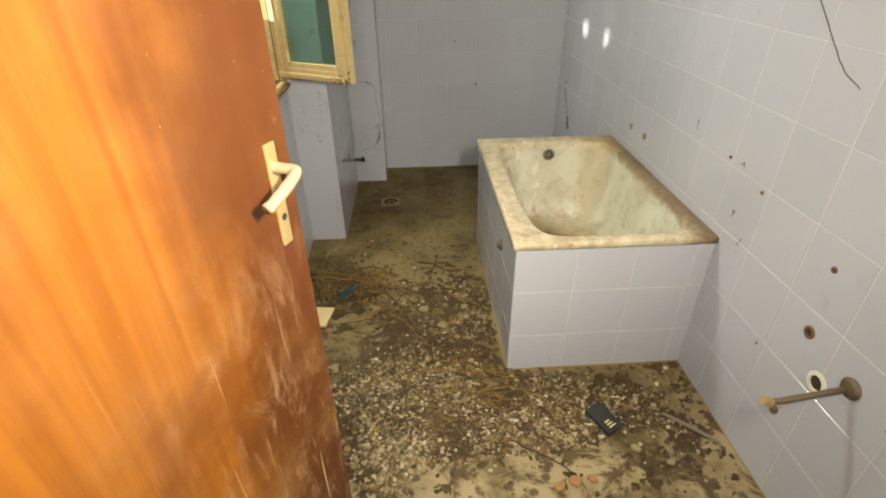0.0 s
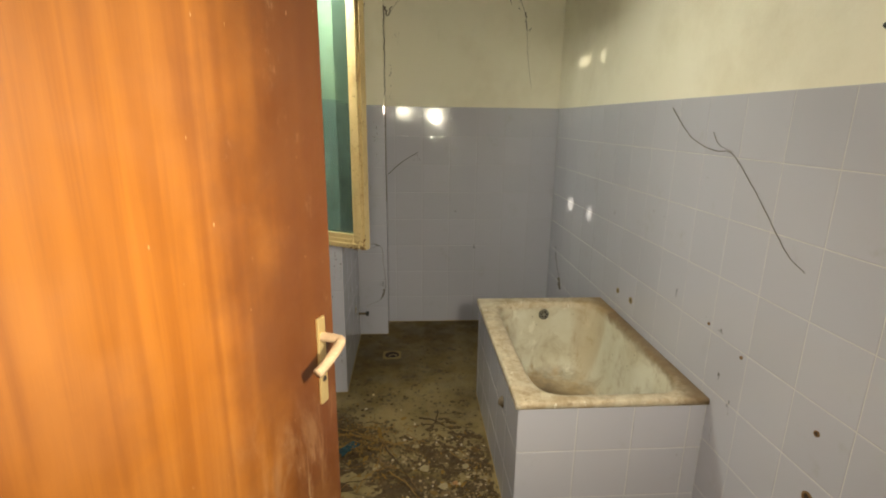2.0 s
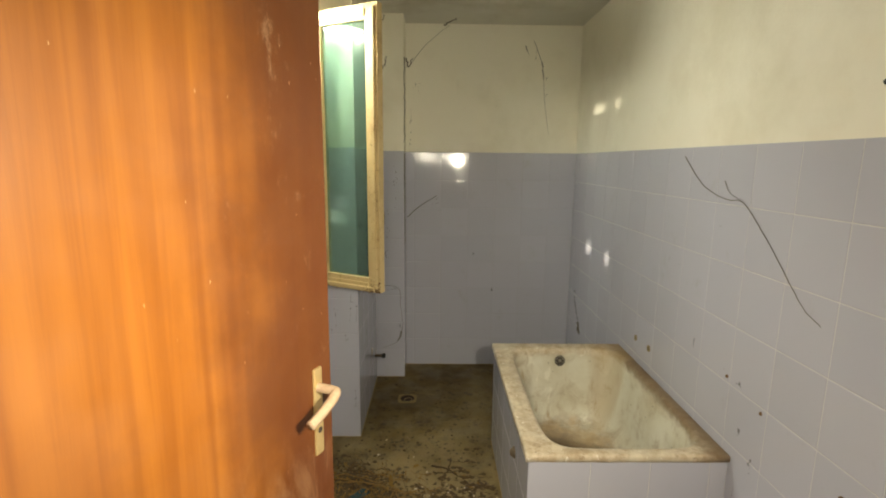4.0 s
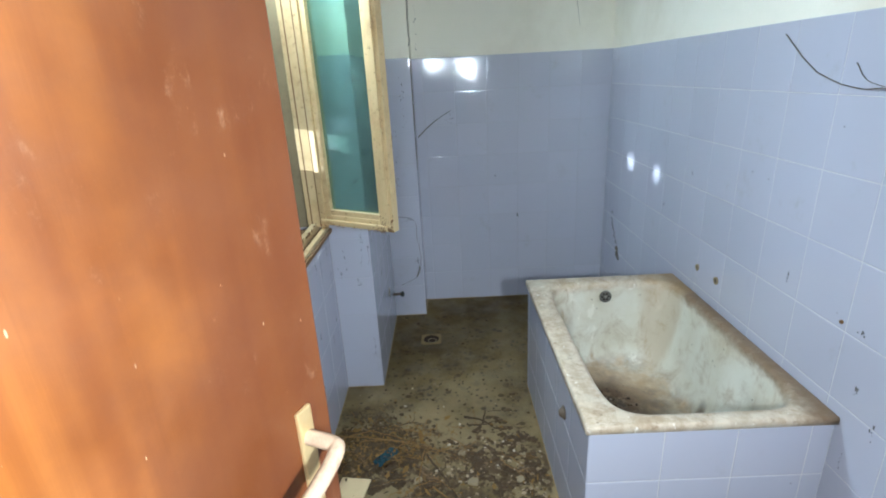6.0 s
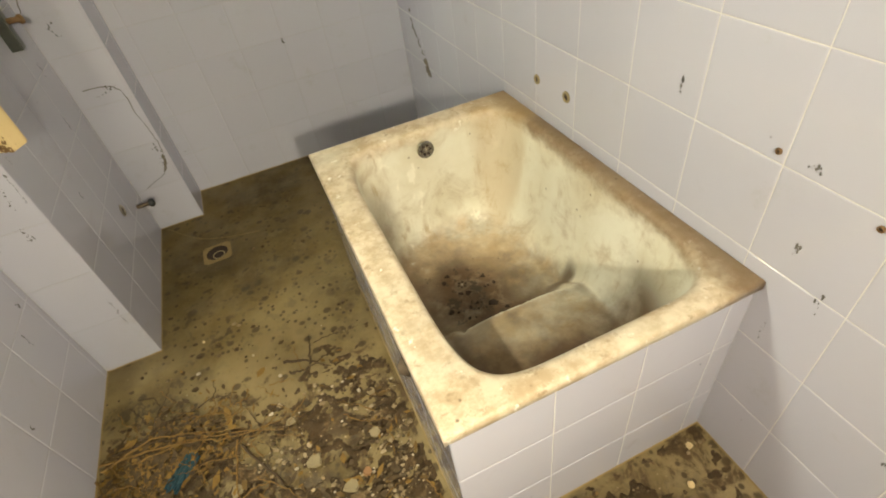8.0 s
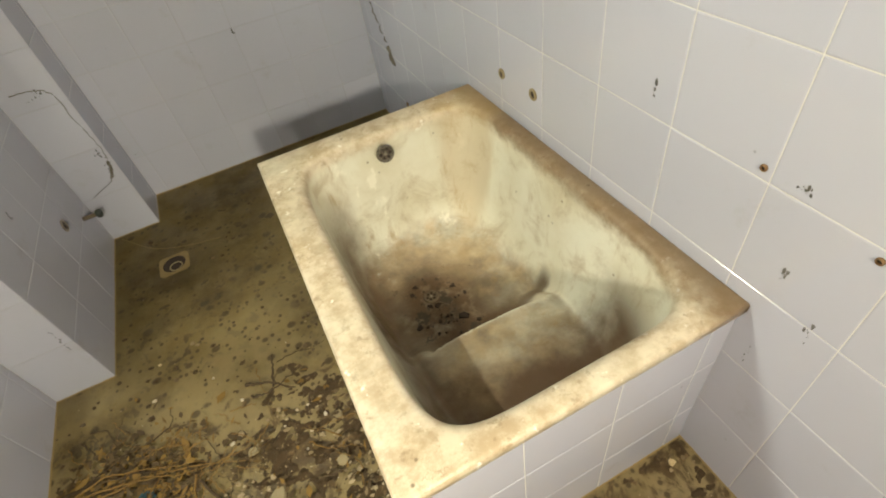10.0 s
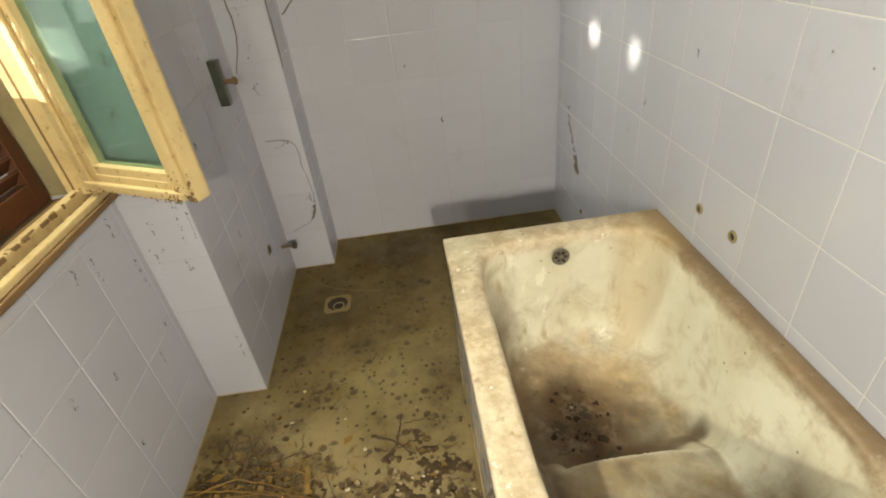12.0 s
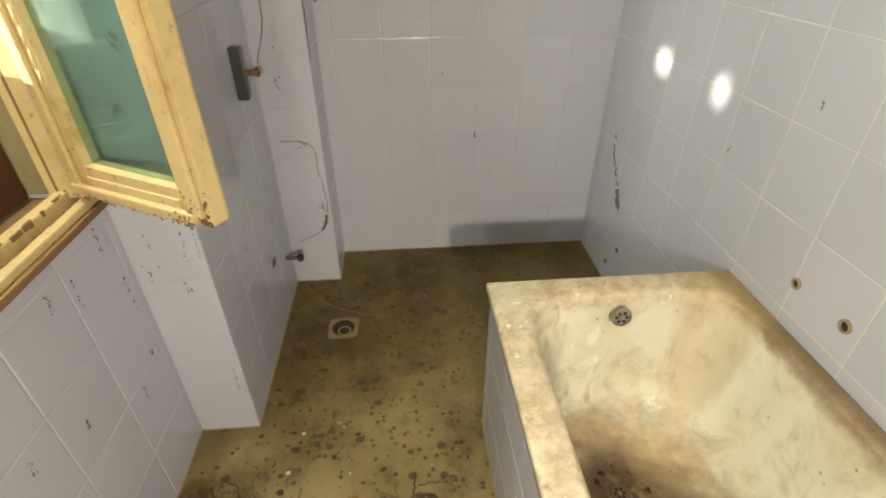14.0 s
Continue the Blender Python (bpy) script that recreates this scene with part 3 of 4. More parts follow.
for hz in (0.25, 1.75):
    part("hinge", lathe([(0.008, 0), (0.008, 0.09)], 12), STEEL, door, "", pose(-0.006, 0.045, hz))
frame_trim = bmesh.new()
for a, b in (((-0.50, -0.475), 0), ((0.385, 0.41), 0)):
    add_box(frame_trim, a[0], a[1], -0.155, 0.005, 0, 2.035)
add_box(frame_trim, -0.475, 0.385, -0.155, 0.005, 2.035, 2.06)
thing("trim", frame_trim, VENEER, "orange-brown wooden door frame", "door frame", kind="structure")

# ---- the window ----
WY0, WY1 = STUB_Y + 0.004, PIER_Y - 0.002
win = empty("window_1", pose(WEST, WY0, SILL), "cream-painted wooden casement window, one sash swung open, shutters closed", "window", kind="structure")
to_win = pose(-WEST, -WY0, -SILL)
FX0, FX1 = WEST - 0.075, WEST + 0.012
part("window_sill", box(-0.83, WEST + 0.020, WY0, WY1, SILL - 0.012, SILL + 0.006, 0.003), ROTTEN, win, "rotten brown wooden sill", to_win)
part("bottom_rail", box(WEST - 0.012, WEST + 0.011, WY0, WY1, SILL + 0.0065, SILL + 0.026, 0.004), CREAM, win, "", to_win)
part("bottom_rail", box(WEST - 0.062, WEST - 0.034, WY0, WY1, SILL + 0.0065, SILL + 0.044, 0.004), CREAM, win, "", to_win)
part("top_rail", box(FX0, FX1, WY0, WY1, HEAD - 0.05, HEAD, 0.003), CREAM, win, "", to_win)
part("jamb", box(FX0, FX1, WY0, WY0 + 0.05, SILL + 0.0265, HEAD - 0.0505, 0.003), CREAM, win, "", to_win)
part("jamb", box(FX0, FX1, WY1 - 0.05, WY1, SILL + 0.0265, HEAD - 0.0505, 0.003), CREAM, win, "", to_win)
edge_rng = random.Random(23)
crust = bmesh.new()
for _ in range(90):
    y0, l = edge_rng.uniform(WY0 + 0.01, WY1 - 0.03), edge_rng.uniform(0.003, 0.034)
    x0 = WEST + edge_rng.choice((-0.037, -0.014)) + edge_rng.uniform(-0.003, 0.002)
    z0 = SILL + (0.040 if x0 < WEST - 0.03 else 0.020)
    add_box(crust, x0, x0 + edge_rng.uniform(0.003, 0.006), y0, y0 + l, z0 - edge_rng.uniform(0.0, 0.008), z0 + 0.0048 + edge_rng.uniform(0.0, 0.002))
part("crust", crust, ROTTEN, win, "brown rot along the joints", to_win)
for gx in (FX0 + 0.018, FX1 - 0.030):
    part("groove", box(gx, gx + 0.006, WY1 - 0.0505, WY1 - 0.0495, SILL + 0.03, HEAD - 0.055), ROTTEN, win, "dark open joint", to_win)
part("reveal", box(-0.80, FX0 - 0.002, WY1 - 0.012, WY1, SILL + 0.02, HEAD, 0.0), REVEAL, win, "", to_win)


def sash(width, height, at, label):
    """A glazed casement sash, hinge edge at x = 0, bottom at z = 0, room side at y < 0."""
    s = new("sash")
    s.parent, s.matrix_local = win, at
    tagged(s, label)
    e, t = 0.070, 0.042

    def bar(x0, x1, z0, z1, upright):
        bm = bmesh.new()
        add_box(bm, x0, x1, 0.0, t, z0, z1, 0.003)
        grow = 0.012
        if upright:
            add_box(bm, x0 + 0.014, x1 - 0.026, -grow, 0.0, z0 + 0.02, z1 - 0.02, 0.004)
            add_box(bm, x0 + 0.006, x1 - 0.044, t, t + 0.008, z0, z1, 0.003)
        else:
            add_box(bm, x0, x1, -0.006, 0.0, z0 + 0.012, z1 - 0.022, 0.003)
        return bm

    part("stile", bar(0, e, 0, height, True), CREAM, s)
    free = bar(0, e, 0, height, True)
    bmesh.ops.scale(free, vec=(-1, 1, 1), verts=free.verts)
    bmesh.ops.translate(free, vec=(width, 0, 0), verts=free.verts)
    part("stile", free, CREAM, s)
    part("rail", bar(e, width - e, 0, 0.072, False), CREAM, s)
    part("rail", bar(e, width - e, height - 0.07, height, False), CREAM, s)
    drip = box(0.02, width - 0.03, -0.018, -0.002, 0.006, 0.030, 0.005)
    part("drip_bar", drip, CREAM, s)
    pane = part("pane", box(e - 0.006, width - e + 0.006, 0.018, 0.022, 0.066, height - 0.064), GLASS, s, "dusty green-tinted glass")
    pane.visible_shadow = False
    q = random.Random(int(width * 1000))
    rot = bmesh.new()
    # the first flecks draw the dark gap beside the hinge, its shade as colour
    spots = [(q.uniform(0.001, 0.011), q.uniform(0, height), q.uniform(0.002, 0.006), 3.0) for _ in range(120)]
    spots += [(width - abs(q.gauss(0, 0.034)), abs(q.gauss(0, 0.030)), q.uniform(0.0015, 0.005), 1.0) for _ in range(90)]
    spots += [(q.uniform(0.02, width), abs(q.gauss(0.0, 0.006)) + 0.001, q.uniform(0.0015, 0.004), 1.0) for _ in range(50)]
    spots += [(q.uniform(0.0, width), q.uniform(0.0, height) if q.random() < 0.5 else q.uniform(0.0, 0.07), q.uniform(0.001, 0.003), 1.5) for _ in range(22)]
    for x, z, r, tall in spots:
        if e < x < width - e and z > 0.066:
            continue
        if 0.02 < x < width - 0.03 and z < 0.031:
            y = -0.0183
        elif z > 0.02 and (0.012 < x < 0.047 or width - 0.047 < x < width - 0.012):
            y = -0.0123
        elif e < x < width - e and 0.012 < z < 0.05:
            y = -0.0063
        else:
            y = -0.0003
        low, high = [], []
        for k in range(6):
            a, f = 1.047 * k, q.uniform(0.5, 1.2)
            u, w = r * f * math.cos(a), r * f * tall * math.sin(a)
            low.append(rot.verts.new((x + u, y + 0.0003, max(0.0, min(height, z + w)))))
            high.append(rot.verts.new((x + u * 0.7, y - 0.0008, max(0.0, min(height, z + w * 0.7)))))
        for k in range(6):
            rot.faces.new((low[k], low[(k + 1) % 6], high[(k + 1) % 6], high[k]))
        rot.faces.new(high)
    part("rot", rot, ROTTEN, s, "brown rot where paint has flaked off, dark flecks drawing the hinge gap")
    return s


SASH_H = HEAD - 0.055 - (SILL + 0.02)
half = (WY1 - WY0) / 2 - 0.105
# far sash swung into the room, near sash still closed
far_dir = math.atan2(2.165 - 2.36, -0.262 + 0.622)
sash(0.408, SASH_H, to_win @ pose(-0.622, 2.362, SILL + 0.042) @ Matrix.Rotation(far_dir, 4, "Z"), "open glazed sash, cream paint flaking")
sash(half, SASH_H - 0.03, to_win @ pose(WEST - 0.004, WY0 + 0.048, SILL + 0.053, 0, 0, 90 - 3), "closed glazed sash, dirty cream paint")

SHUT_X = -0.765
shutter = empty("window_shutter", pose(SHUT_X, WY0 + 0.02, SILL + 0.02), "closed brown louvred wooden shutters with broken slats", "shutter")
to_sh = pose(-SHUT_X, -WY0 - 0.02, -SILL - 0.02)
span = (WY1 - 0.02) - (WY0 + 0.02)
_slats = {}


def slat(y0, y1, z, tilt_by):
    """One louvre blade, or what is left of a broken one."""
    key = round(y1 - y0, 3)
    if key not in _slats:
        _slats[key] = mesh_of("slat", box(-0.022, 0.022, 0.0, y1 - y0, -0.004, 0.004), BROWN)
    s = new("slat", _slats[key])
    s.parent = shutter
    s.matrix_local = to_sh @ pose(SHUT_X, y0, z, 0, tilt_by, 0)


# gaps broken out of the blades: low and high end along the wall, low and high end upwards
BROKEN = ((1.755, 1.854, 1.310, 1.395), (2.130, 2.228, 1.305, 1.395), (2.245, 2.345, 1.185, 1.385))
for side in range(2):
    y0 = WY0 + 0.02 + side * span / 2
    y1 = y0 + span / 2 - 0.004
    for a, b in ((y0, y0 + 0.05), (y1 - 0.046, y1)):
        part("stile", box(SHUT_X - 0.018, SHUT_X + 0.018, a, b, SILL + 0.016, HEAD - 0.002, 0.003), BROWN, shutter, "", to_sh)
    for a, b in ((SILL + 0.016, SILL + 0.085), (HEAD - 0.07, HEAD - 0.002)):
        part("rail", box(SHUT_X - 0.018, SHUT_X + 0.018, y0 + 0.05, y1 - 0.046, a, b, 0.003), BROWN, shutter, "", to_sh)
    z = SILL + 0.108
    k = 0
    while z < HEAD - 0.085:
        ends = [y0 + 0.05]
        for g0, g1, zl, zh in BROKEN:
            if zl < z < zh and y0 + 0.05 < g0 < y1 - 0.046:
                ends += [g0, min(g1, y1 - 0.046)]
        ends.append(y1 - 0.046)
        for a, b in zip(ends[::2], ends[1::2]):
            if b - a > 0.008:
                slat(a, b, z, -56 + 3 * math.sin(k * 1.7 + side))
        z += 0.037
        k += 1
thing("backdrop", box(-2.6, -2.58, 0.2, 11.0, -2.5, 1.42), OUTSIDE, "bright daylight outside the shutters", "backdrop", kind="structure")

# ---- fixtures ----
# mixer plate and taps on the pier
mixer = empty("wall_mixer", pose(PIER_X, 2.985, 0.940), "chrome wall mixer plate with a corroded spout", "tap")
part("plate", box(0.0, 0.036, -0.020, 0.020, 0.0, 0.165, 0.004), TARNISH, mixer, "tarnished chrome plate")
part("spout", tube([(0.03, 0.0, 0.085), (0.045, 0.006, 0.084), (0.058, 0.02, 0.080), (0.064, 0.03, 0.078)], 0.009, 10), RUST, mixer, "corroded brass spout", smooth=True)
part("knob", lathe([(0.010, 0), (0.015, 0.004), (0.015, 0.012), (0.009, 0.016)], 12), RUST, mixer, "", pose(0.058, 0.026, 0.078, 0, 90, 40))

tap = empty("stop_valve", pose(PIER_X, 3.108, 0.213), "black corroded stop valve on the tiled pier", "valve")
part("stem", tube([(0, 0, 0), (0.045, 0.0, 0), (0.06, 0.0, 0)], 0.009, 10), DULL, tap)
part("knob", lathe([(0.008, 0), (0.017, 0.003), (0.019, 0.012), (0.016, 0.022), (0.006, 0.025)], 12), BLACK, tap, "black knob", pose(0.05, 0, 0, 0, 90, 0), smooth=True)


def pipe_hole(name, at, r, label, collar=WHITE):
    """A pipe end set flush in a wall, with its collar."""
    ob = thing(name, lathe([(r * 1.5, 0.0), (r * 1.5, 0.003), (r, 0.005), (r * 0.95, 0.0005), (0.001, 0.0004)], 20), (collar, HOLE), label, "pipe", at=at)
    for p in ob.data.polygons:
        c = p.center
        if math.hypot(c.x, c.y) < r * 0.96:
            p.material_index = 1
    return ob


to_east = pose(0, 0, 0, 0, -90, 0)
to_west = pose(0, 0, 0, 0, 90, 0)
pipe_hole("pipe_hole", pose(PIER_X, 2.936, 0.311) @ to_west, 0.017, "open water pipe end in the tiled pier", STEEL)
pipe_hole("waste_pipe", pose(EAST, 0.772, 0.464) @ to_east, 0.021, "open white plastic waste pipe in the wall")
for y, z, r in ((2.161, 0.706, 0.010), (2.008, 0.708, 0.011), (0.855, 0.566, 0.012)):
    pipe_hole("pipe_stub", pose(EAST, y, z) @ to_east, r, "rusty capped water pipe end in the chipped tiles", RUST if y < 1 else FLAKE)
for y, z, r in ((3.126, 0.098, 0.008), (3.045, 0.213, 0.008), (0.87, 0.756, 0.006), (1.195, 0.813, 0.004), (1.385, 0.852, 0.004)):
    pipe_hole("plug_hole", pose(EAST, y, z) @ to_east, r, "small drilled hole with a plug in the tiles", RUST)

supply = empty("supply_pipe", pose(EAST, 0.690, 0.532), "rusty water pipe sticking out of the wall with a round rosette", "pipe")
part("rosette", lathe([(0.028, 0), (0.028, 0.004), (0.020, 0.012), (0.011, 0.014)], 24), DULL, supply, "rusty rosette", to_east)
part("tube", tube([(0, 0, 0), (-0.06, 0.008, -0.022), (-0.14, 0.020, -0.055), (-0.165, 0.026, -0.064)], 0.0085, 12), DULL, supply, "", smooth=True)
part("nut", lathe([(0.013, 0), (0.013, 0.022)], 6), BRASS, supply, "brass nut", pose(-0.163, 0.024, -0.064, 0, -70, -10))
part("outlet", lathe([(0.008, 0), (0.010, 0.012), (0.007, 0.018)], 12), DULL, supply, "", pose(-0.150, 0.02, -0.078, 180))

cable = thing("cable_stub", tube(smooth_line([(EAST + 0.006, 0.821, 1.750), (EAST - 0.03, 0.860, 1.765), (EAST - 0.043, 0.874, 1.770), (EAST - 0.045, 0.887, 1.765)]), 0.007, 8), BLACK,
              "black cut electric cable coming out of the wall", "cable", smooth=True)

# hook on the wall stub
hook = empty("wall_hook", pose(STUB_X, 1.245, 0.860), "white ceramic double wall hook on grey tiles", "hook")
part("base", box(0, 0.012, -0.045, 0.045, -0.016, 0.016, 0.004), WHITE, hook)
for s in (-1, 1):
    part("arm", tube(smooth_line([(0.010, 0.028 * s, 0), (0.045, 0.034 * s, -0.006), (0.060, 0.036 * s, 0.006), (0.062, 0.037 * s, 0.020)]), 0.008, 8), WHITE, hook, "", smooth=True)

# floor drain
fd = empty("floor_drain", pose(-0.171, 2.874, 0.0), "open round floor drain set in a square plate", "drain")
pl = bmesh.new()
count = 24
outer_ring = []
inner_ring = []
for k in range(count):
    a = 2 * math.pi * (k + 0.5) / count
    c, s = math.cos(a), math.sin(a)
    m = max(abs(c), abs(s))
    outer_ring.append(pl.verts.new((0.062 * c / m, 0.062 * s / m, 0.003)))
    inner_ring.append(pl.verts.new((0.047 * c, 0.047 * s, 0.004)))
for k in range(count):
    pl.faces.new((outer_ring[k], outer_ring[(k + 1) % count], inner_ring[(k + 1) % count], inner_ring[k]))
part("plate", pl, CEMENT, fd, "dirty square plate")
part("cup", lathe([(0.047, 0.004), (0.044, 0.0025), (0.001, 0.0015)], 24, False), HOLE, fd, "dark drain opening")
part("bell", lathe([(0.027, 0.0015), (0.027, 0.004), (0.0235, 0.0045), (0.022, 0.002), (0.001, 0.002)], 24, False), (FLAKE, HOLE), fd, "pale inner ring", pose(0.006, -0.017, 0))
for _p in bpy.data.objects["bell"].data.polygons:
    if math.hypot(_p.center.x, _p.center.y) < 0.0215:
        _p.material_index = 1

thing("string", tube(smooth_line([(PIER_X + 0.03, SHAFT_Y - 0.02, 0.0012), (-0.25, 3.04, 0.0012), (-0.12, 2.97, 0.0012), (0.03, 2.93, 0.0006)]), 0.0010, 6), CEMENT, "thin pale string lying on the cement floor", "string")

# ---- threads of dirty cobweb and cracks along the walls ----


def thread(points, radius, label="grimy thread of old cobweb on the tiles", rough=0.6):
    rng = random.Random(len(points) * 7 + int(points[0][2] * 100))
    line = smooth_line(points, 7)
    line = [p + Vector((rng.uniform(-1, 1), rng.uniform(-1, 1), rng.uniform(-1, 1))) * radius * rough for p in line]
    return thing("cobweb", tube(line, radius, 5, 0.4), WEB, label, "cobweb", "cobwebs")


ex = EAST - 0.002
thread([(ex, 1.828, 1.615), (ex, 1.661, 1.503), (ex, 1.50, 1.462), (ex - 0.01, 1.393, 1.46), (ex, 1.278, 1.364), (ex, 1.153, 1.252), (ex, 1.083, 1.191), (ex, 1.013, 1.159)], 0.0020, "long dark cobweb thread hanging on the tiles")
thread([(ex, 1.525, 1.525), (ex, 1.485, 1.485), (ex, 1.40, 1.463)], 0.0015)
thread([(ex, 3.285, 0.66), (ex, 3.255, 0.58), (ex, 3.19, 0.50), (ex, 3.13, 0.43)], 0.0035, rough=2.0)
thread([(ex, 3.155, 0.455), (ex, 3.14, 0.43), (ex - 0.004, 3.125, 0.405), (ex, 3.11, 0.385)], 0.011, "dusty clump of cobweb on the tiles", rough=0.5)
fx = SHAFT_Y - 0.002
thread([(-0.36, fx, 1.30), (-0.35, fx, 1.18), (-0.37, fx, 1.08), (-0.40, fx, 1.0)], 0.003)
thread([(-0.37, fx, 0.70), (-0.29, fx, 0.695), (-0.245, fx, 0.66), (-0.235, fx, 0.52), (-0.225, fx, 0.42), (-0.235, fx, 0.33), (-0.27, fx, 0.27), (-0.36, fx - 0.01, 0.235)], 0.0020, rough=2.4)
thread([(-0.232, fx, 0.36), (-0.240, fx, 0.32), (-0.262, fx, 0.285)], 0.007, "dusty clump of cobweb on the tiles", rough=0.7)
bx = SHAFT_X + 0.002
thread([(bx, 3.235, 1.63), (bx, 3.23, 1.4), (bx, 3.235, 1.2), (bx, 3.229, 1.0)], 0.004)
ny = NORTH - 0.003
thread([(-0.20, ny, 1.17), (-0.10, ny, 1.26), (0.02, ny, 1.33)], 0.004)
thread([(0.70, ny + 0.004, 2.43), (0.765, ny + 0.004, 2.256), (0.79, ny + 0.004, 2.02), (0.83, ny + 0.004, 1.79)], 0.0016)
thread([(0.765, ny + 0.004, 2.29), (0.770, ny + 0.004, 2.22), (0.775, ny + 0.004, 2.17)], 0.0045, rough=1.2)
thread([(0.640, ny + 0.004, 2.40), (0.650, ny + 0.004, 2.365), (0.665, ny + 0.004, 2.33)], 0.0040, rough=1.0)
thread([(-0.19, ny + 0.004, 2.24), (-0.10, ny + 0.004, 2.36), (0.02, ny + 0.004, 2.47), (0.10, ny + 0.004, 2.525)], 0.0016)
thread([(-0.205, ny, 2.30), (-0.19, ny, 2.245), (-0.165, ny, 2.30)], 0.0055, "dusty clump of cobweb in the corner", rough=1.2)
thread([(bx, 3.235, 2.26), (bx, 3.23, 2.05), (bx, 3.236, 1.90), (bx, 3.23, 1.68)], 0.0035, rough=1.8)
thread([(-0.385, fx, 2.45), (-0.36, fx, 2.48), (-0.335, fx, 2.52)], 0.005, "dusty clump of cobweb in the corner", rough=1.4)
thread([(-0.40, fx, 2.17), (-0.36, fx, 2.18), (-0.335, fx, 2.22), (-0.33, fx, 2.27)], 0.0042, "dusty clump of cobweb in the corner", rough=1.4)
thread([(0.05, ny + 0.02, HIGH - 0.004), (0.10, ny - 0.06, HIGH - 0.003), (0.14, ny - 0.14, HIGH - 0.004)], 0.006, "dusty clump of cobweb on the ceiling", rough=1.2)


smears = bmesh.new()


def smear(along, normal, place, length, width, seed, count=17):
    """A streak of small flat spots of dirt on a wall."""
    q = random.Random(seed)
    along, normal, place = Vector(along), Vector(normal), Vector(place)
    side = along.cross(normal)
    bm = smears
    bend = q.uniform(-0.4, 0.4)
    for _ in range(count):
        t = q.random()
        c = place + along * (t * length) + side * (q.gauss(0, width * 0.24) + bend * width * math.sin(t * 4))
        r = (0.0007 + 0.0030 * q.random() ** 2.6) * (1.2 - 0.5 * t)
        stretch = q.uniform(1.0, 2.6)
        low, high = [], []
        for k in range(6):
            a, f = 1.047 * k, q.uniform(0.6, 1.15)
            d = along * (r * f * stretch * math.cos(a)) + side * (r * f * math.sin(a))
            low.append(bm.verts.new(c + d))
            high.append(bm.verts.new(c + d * 0.7 + normal * 0.0009))
        for k in range(6):
            bm.faces.new((low[k], low[(k + 1) % 6], high[(k + 1) % 6], high[k]))
        bm.faces.new(high)


down = (0, 0, -1)
for k, (y, z0, l, w) in enumerate(((2.33, 0.87, 0.12, 0.014), (2.20, 0.80, 0.10, 0.010), (2.05, 0.52, 0.03, 0.020), (1.90, 0.60, 0.04, 0.012), (2.25, 0.40, 0.05, 0.008), (1.75, 0.35, 0.04, 0.012), (2.34, 0.45, 0.02, 0.02), (2.36, 0.70, 0.12, 0.012), (2.12, 0.83, 0.06, 0.012), (2.0, 0.30, 0.02, 0.01), (1.6, 0.6, 0.03, 0.01))):
    smear(down, (1, 0, 0), (WEST + 0.0005, y, z0), l, w, 10 + k)
for k, (x, z0, l, w) in enumerate(((-0.54, 0.78, 0.12, 0.016), (-0.46, 0.79, 0.10, 0.010), (-0.57, 0.68, 0.10, 0.016), (-0.485, 0.635, 0.05, 0.022), (-0.44, 0.32, 0.14, 0.007), (-0.455, 0.86, 0.05, 0.02), (-0.425, 0.80, 0.10, 0.004))):
    smear(down, (0, -1, 0), (x, PIER_Y - 0.0005, z0), l, w, 30 + k)
for k, (y, z0, l, w) in enumerate(((1.282, 0.51, 0.07, 0.007), (1.291, 0.73, 0.06, 0.010), (1.215, 0.64, 0.05, 0.012), (1.32, 0.86, 0.012, 0.03), (1.62, 0.90, 0.03, 0.006), (3.16, 0.52, 0.12, 0.03), (3.20, 0.55, 0.08, 0.03), (2.55, 0.9, 0.02, 0.01), (2.3, 1.1, 0.02, 0.008), (1.0, 0.42, 0.03, 0.008))):
    smear(down, (-1, 0, 0), (EAST - 0.0005, y, z0), l, w, 50 + k, 10)
for k, (y, z0, l, w) in enumerate(((2.46, 0.85, 0.06, 0.01), (2.62, 0.93, 0.03, 0.015), (2.9, 1.2, 0.2, 0.02), (3.1, 1.05, 0.25, 0.02), (2.7, 0.55, 0.03, 0.01), (3.0, 0.7, 0.05, 0.012))):
    smear(down, (1, 0, 0), (PIER_X + 0.0005, y, z0), l, w, 70 + k, 16)
for k, (x, z0, l, w) in enumerate(((-0.33, 1.25, 0.2, 0.03), (-0.30, 0.70, 0.04, 0.05), (-0.25, 0.42, 0.12, 0.03), (-0.34, 0.95, 0.05, 0.02), (-0.27, 1.55, 0.3, 0.03))):
    smear(down, (0, -1, 0), (x, SHAFT_Y - 0.0005, z0), l, w, 90 + k, 22)
for k, (x, z0, l, w) in enumerate(((0.03, 1.32, 0.10, 0.05), (0.72, 2.38, 0.12, 0.02), (0.80, 2.2, 0.2, 0.02), (-0.15, 2.2, 0.2, 0.05), (-0.18, 1.95, 0.25, 0.02), (0.45, 0.62, 0.02, 0.01), (0.3, 0.9, 0.02, 0.012))):
    smear(down, (0, -1, 0), (x, NORTH - 0.0005 + (JOINT if z0 > TOP else 0), z0), l, w, 110 + k, 22)
SMUDGE = make_plain("grey_smudge", (0.055, 0.052, 0.050), (0.19, 0.18, 0.17), 0.9)
thing("dirt_smears", smears, SMUDGE, "small dark smears of dirt on the grey tiles", "dirt", kind="stuff")
